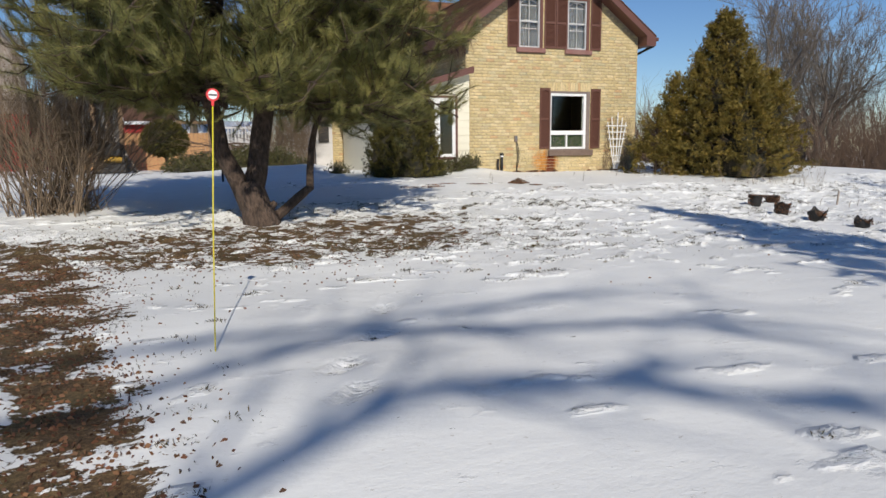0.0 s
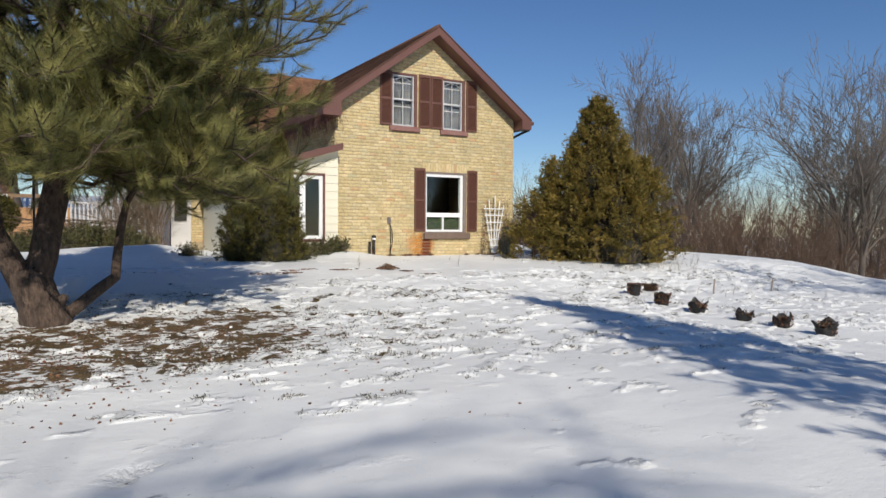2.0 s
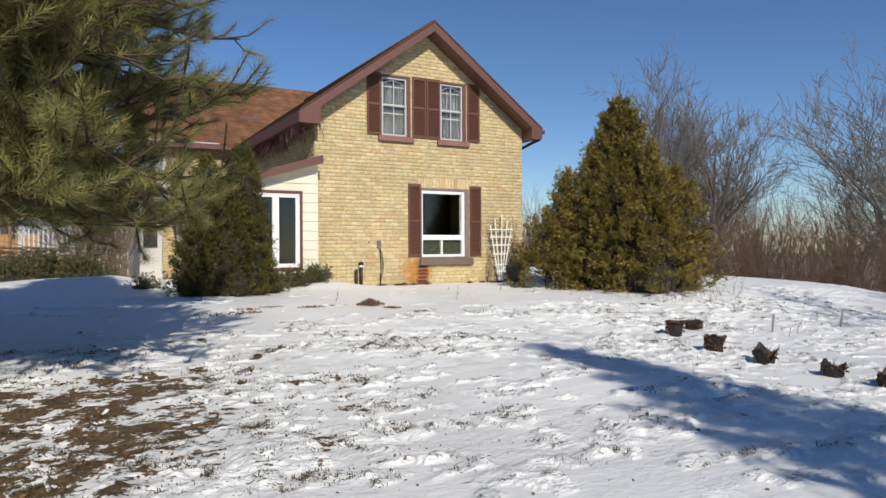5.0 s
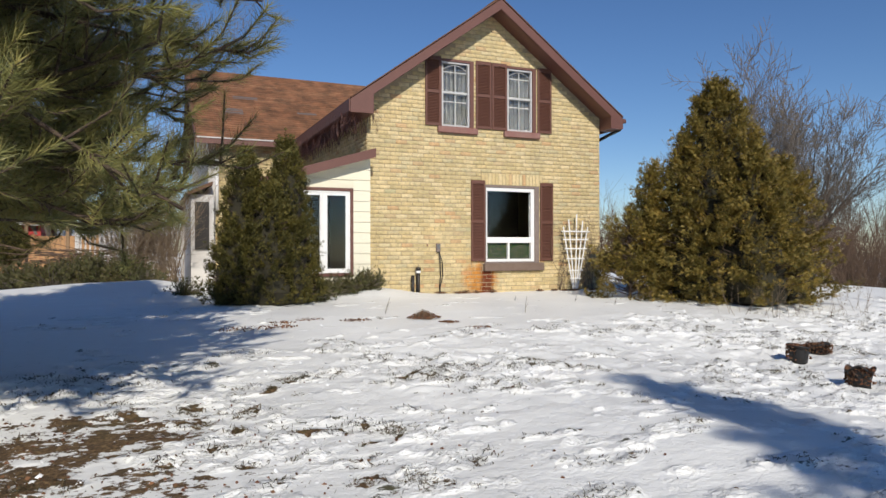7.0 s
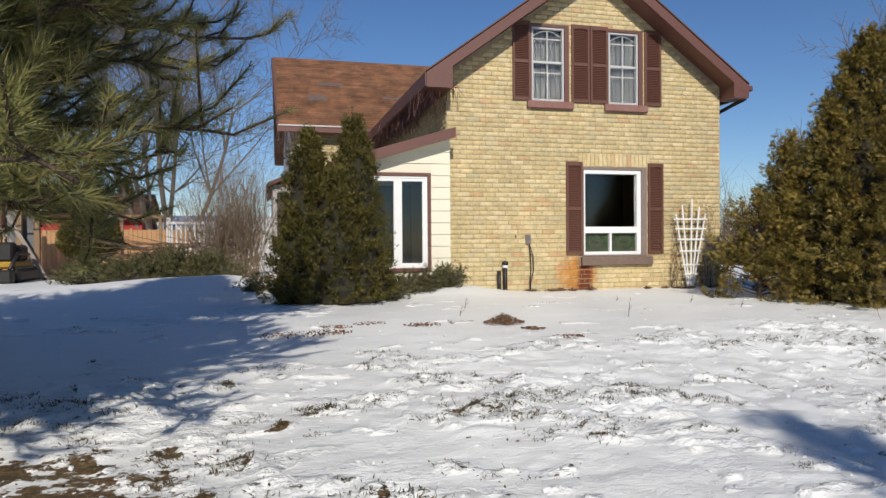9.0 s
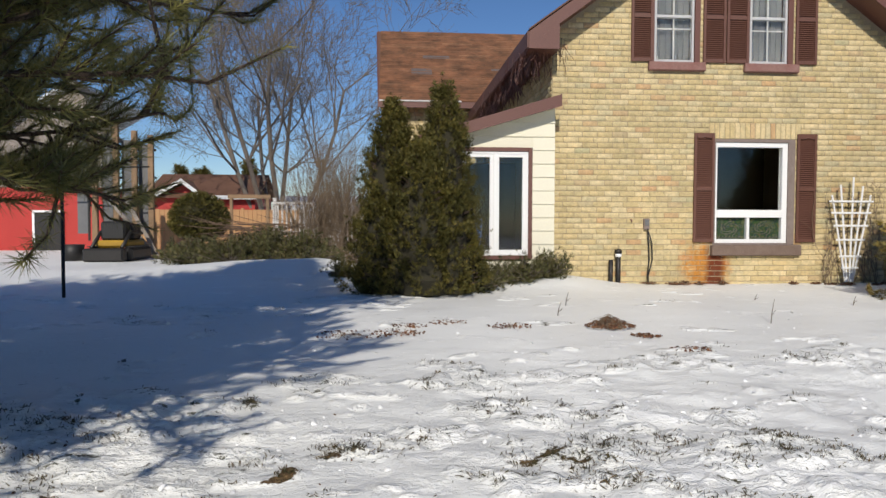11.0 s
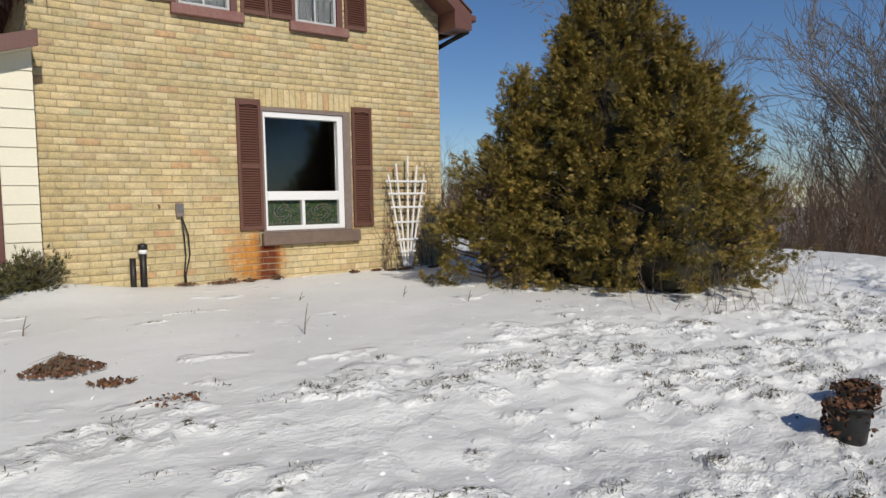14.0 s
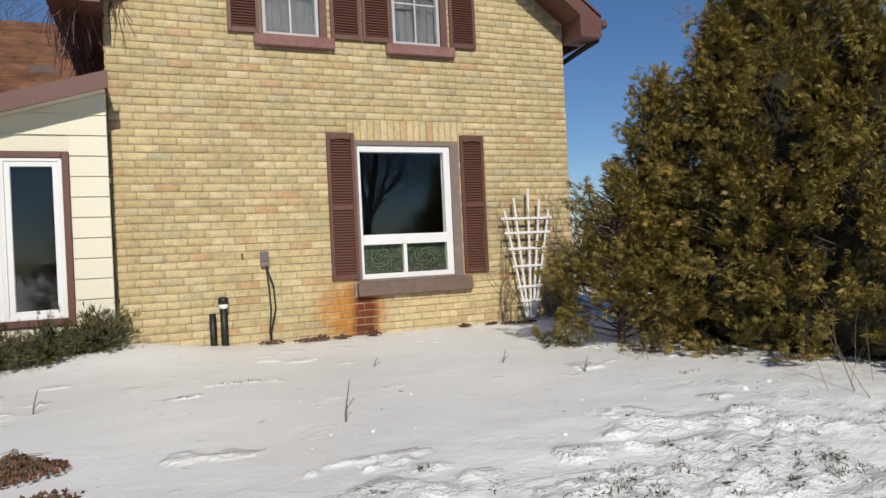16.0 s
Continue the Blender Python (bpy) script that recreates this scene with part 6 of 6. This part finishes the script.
mach = tagged(empty("tracked_loader", -11.65, 8.0, gz(-11.65, 8)), "small yellow and black tracked loader in the snow", "loader")
for sx in (-0.42, 0.42):
    bm = box(sx - 0.13, sx + 0.13, -0.75, 0.75, 0.02, 0.38, 0.09)
    tr = part("track", bm, M_BLACK, mach)
    for k in range(9):
        part("cleat", box(sx - 0.135, sx + 0.135, -0.70 + k * 0.17, -0.64 + k * 0.17, 0.372, 0.396), M_BLACK, tr)
part("body", box(-0.40, 0.40, -0.62, 0.62, 0.36, 0.54, 0.05), M_YELLOW, mach)
part("engine_cover", box(-0.34, 0.34, -0.1, 0.55, 0.54, 0.95, 0.06), M_BLACK, mach)
part("console", box(-0.30, 0.30, -0.50, -0.15, 0.54, 1.02, 0.05), M_BLACK, mach)
part("lever", tube([(0.1, -0.3, 1.0), (0.13, -0.34, 1.16)], 0.015, 6), M_METAL, mach)
for sx in (-0.36, 0.36):
    part("arm", tube([(sx, 0.5, 0.7), (sx, -0.3, 0.75), (sx, -0.9, 0.35)], 0.045, 6), M_METAL, mach)
part("bucket", box(-0.48, 0.48, -1.15, -0.85, 0.03, 0.35, 0.04), M_METAL, mach)
bin_ = tagged(empty("black_tub", -12.75, 7.8, gz(-12.75, 7.8)), "black plastic tub beside the loader", "tub")
part("tub", tube([(0, 0, 0), (0, 0, 0.42)], [0.22, 0.27], 16), M_BLACK, bin_)

barn = tagged(empty("red_barn", -17.3, 18.0, gz(-17.3, 18)), "tall barn with pale gable, red lower wall and metal roof", "barn")
part("lower_wall", box(-5.5, 1.5, 0.0, 8.0, -0.4, 2.5), M_RED, barn)
# the grey wood colour here paints the shade on the pale gable
part("upper_wall", slab([(-5.5, -0.02, 2.5), (1.5, -0.02, 2.5), (1.5, -0.02, 4.9), (0.2, -0.02, 6.6), (-2.4, -0.02, 4.6), (-5.5, -0.02, 3.2)], 0.2, (0, 1, 0)), M_OLDWOOD, barn, "pale gable greyed for shade")
part("roof", slab([(0.2, -0.3, 6.75), (-5.9, -0.3, 3.1), (-5.9, 8.2, 3.1), (0.2, 8.2, 6.75)], 0.12), M_STEELROOF, barn)
part("roof", slab([(0.2, -0.3, 6.75), (1.6, -0.3, 4.5), (1.6, 1.0, 4.5), (0.2, 1.0, 6.75)], 0.12), M_OLDWOOD, barn)
bd = part("barn_door", box(-1.4, -0.4, -0.08, -0.02, -0.2, 1.5, 0.01), M_METAL, barn)
part("door_trim", frame_ring(-1.5, -0.3, -0.25, 1.6, 0.09, -0.1, -0.022), M_WHITE, bd)
wire = tagged(empty("overhead_cable"), "black overhead cable across the yard", "cable")
part("cable", tube([(-22 + k * 1.1, 8.3, 2.30 + 0.012 * (k - 5) ** 2 * 0.3) for k in range(11)], 0.02, 6), M_BLACK, wire)
for i, (sx, sy, h, r) in enumerate(((-16.5, 34.0, 4.6, 1.6), (-14.0, 36.0, 5.4, 1.5), (-19.0, 38.0, 5.0, 1.8))):
    cedar("far_spruce", np.random.default_rng(170 + i), (sx, sy, gz(sx, sy)), [(0, 0, h, r, 0.8)], 260, 10, 0.6, 0.3, M_CEDAR_G, "dark evergreen behind the shed")
for i, (sx, sy, h, r) in enumerate(((26.0, 24.0, 6.0, 1.5), (31.0, 20.5, 6.5, 1.3))):
    cedar("far_cedar", np.random.default_rng(180 + i), (sx, sy, gz(sx, sy)), [(0, 0, h, r, 0.8)], 300, 10, 0.6, 0.26, M_CEDAR, "bronzed evergreen among bare trees")

# ---- bricks of the walls, one by one ----
def brick_shape(l, h, d, b=0.006):
    """A brick's face and sides with worn edges, x along, y into the wall."""
    v = [(0, d, 0), (l, d, 0), (l, d, h), (0, d, h), (0, b, 0), (l, b, 0), (l, b, h), (0, b, h), (b, 0, b), (l - b, 0, b), (l - b, 0, h - b), (b, 0, h - b)]
    f = [(8, 9, 10, 11), (4, 5, 9, 8), (5, 6, 10, 9), (6, 7, 11, 10), (7, 4, 8, 11), (0, 1, 5, 4), (1, 2, 6, 5), (2, 3, 7, 6), (3, 0, 4, 7)]
    return np.array(v, float), np.array(f)


COURSE, BLEN, JOINT = 0.0822, 0.236, 0.0095
rng = np.random.default_rng(201)
shapes = {}


def lay(x0, x1, z0, z1, holes, top=None):
    out = []
    k = 0
    z = z0
    while z < z1:
        x = x0 - (BLEN / 2 if k % 2 else 0.0)
        if k % 6 == 5:
            x = x0 - BLEN * 0.25
        while x < x1:
            a, b = max(x, x0), min(x + BLEN, x1)
            x += BLEN
            spans = [(a, b)]
            for hx0, hx1, hz0, hz1 in holes:
                if z + COURSE > hz0 + 0.03 and z < hz1 - 0.03:
                    spans = [s for q0, q1 in spans for s in ((q0, min(q1, hx0)), (max(q0, hx1), q1)) if s[1] - s[0] > 0.03]
            for a, b in spans:
                if b - a > 0.03 and (top is None or z + COURSE < min(top(a), top(b)) + 0.06):
                    out.append((a, b, z))
        z += COURSE
        k += 1
    return out


holes = [(UP_L[0], UP_L[1], UP_L[2] - 0.13, UP_L[3]), (UP_R[0], UP_R[1], UP_R[2] - 0.13, UP_R[3]), (BIG[0] - 0.05, BIG[1] + 0.1, BIG[2] - 0.17, BIG[2]), (BIG[0], BIG[1], BIG[2], BIG[3]), (BIG[0] - 0.08, BIG[1] + 0.08, BIG[3], 2.502)]
faces_ = lay(WX0, WX1, -0.2105, 6.0, holes, lambda x: roof_z(x) - 0.2)
near = [b for b in faces_ if -1.3 < b[0] < 1.9 and -0.05 < b[2] < 1.42][:300]
chosen = set(near)
mid_run = [b for b in faces_ if b not in chosen]
for a, b, z in near:
    key = round(b - a, 2)
    if key not in shapes:
        v, f = brick_shape(key - JOINT, COURSE - JOINT, 0.03)
        me = bpy.data.meshes.new("brick")
        me.from_pydata(v.tolist(), [], f.tolist())
        me.materials.append(M_BRICK1)
        shapes[key] = me
    ob = new("brick", shapes[key])
    ob.parent = front
    ob.matrix_basis = pose(a + JOINT / 2 + rng.normal(0, 0.001), -0.006 + rng.normal(0, 0.0018), z + rng.normal(0, 0.001), 0, rng.normal(0, 0.25), rng.normal(0, 0.3))


def run(name, rows, parent, place):
    vs, fs, n = [], [], 0
    for a, b, z in rows:
        v, f = brick_shape(b - a - JOINT, COURSE - JOINT, 0.03)
        v = v + np.array([a + JOINT / 2, rng.normal(0, 0.0018), z + rng.normal(0, 0.001)])
        vs.append(place(v))
        fs.append(f + n)
        n += len(v)
    ob = raw(name, np.concatenate(vs), np.concatenate(fs), M_BRICK2, parent)
    ob["kind"] = "stuff"
    return ob


run("brick_run", mid_run, front, lambda v: v + np.array([0, -0.006, 0]))
# soldier course over the picture window
x = BIG[0] - 0.075
v, f = brick_shape(COURSE - JOINT, 0.240, 0.03)
soldier = bpy.data.meshes.new("brick")
soldier.from_pydata(v.tolist(), [], f.tolist())
soldier.materials.append(M_BRICK1)
while x < BIG[1] + 0.04:
    ob = new("brick", soldier)
    ob.parent = front
    ob.matrix_basis = pose(x, -0.008 + rng.normal(0, 0.0015), BIG[3] + 0.006, 0, rng.normal(0, 0.3), 0)
    x += COURSE
side = [o for o in house.children if o.name.startswith("side_wall")][0]
run("brick_run", lay(0.02, 7.0, 2.3, 3.75, []), side, lambda v: np.stack([WX0 - 0.012 + v[:, 1], 7.0 - v[:, 0], v[:, 2]], 1))
wingw = [o for o in wing.children if o.name.startswith("wing_wall")][0]
run("brick_run", lay(-4.55, -2.26, 0.2, 3.85, []), wingw, lambda v: v + np.array([0, 7.188, 0]))
for name_ in ("side_wall", "wing_wall"):
    for o in (*house.children, *wing.children):
        if o.name.startswith(name_):
            o.data.materials[0] = M_MORTAR
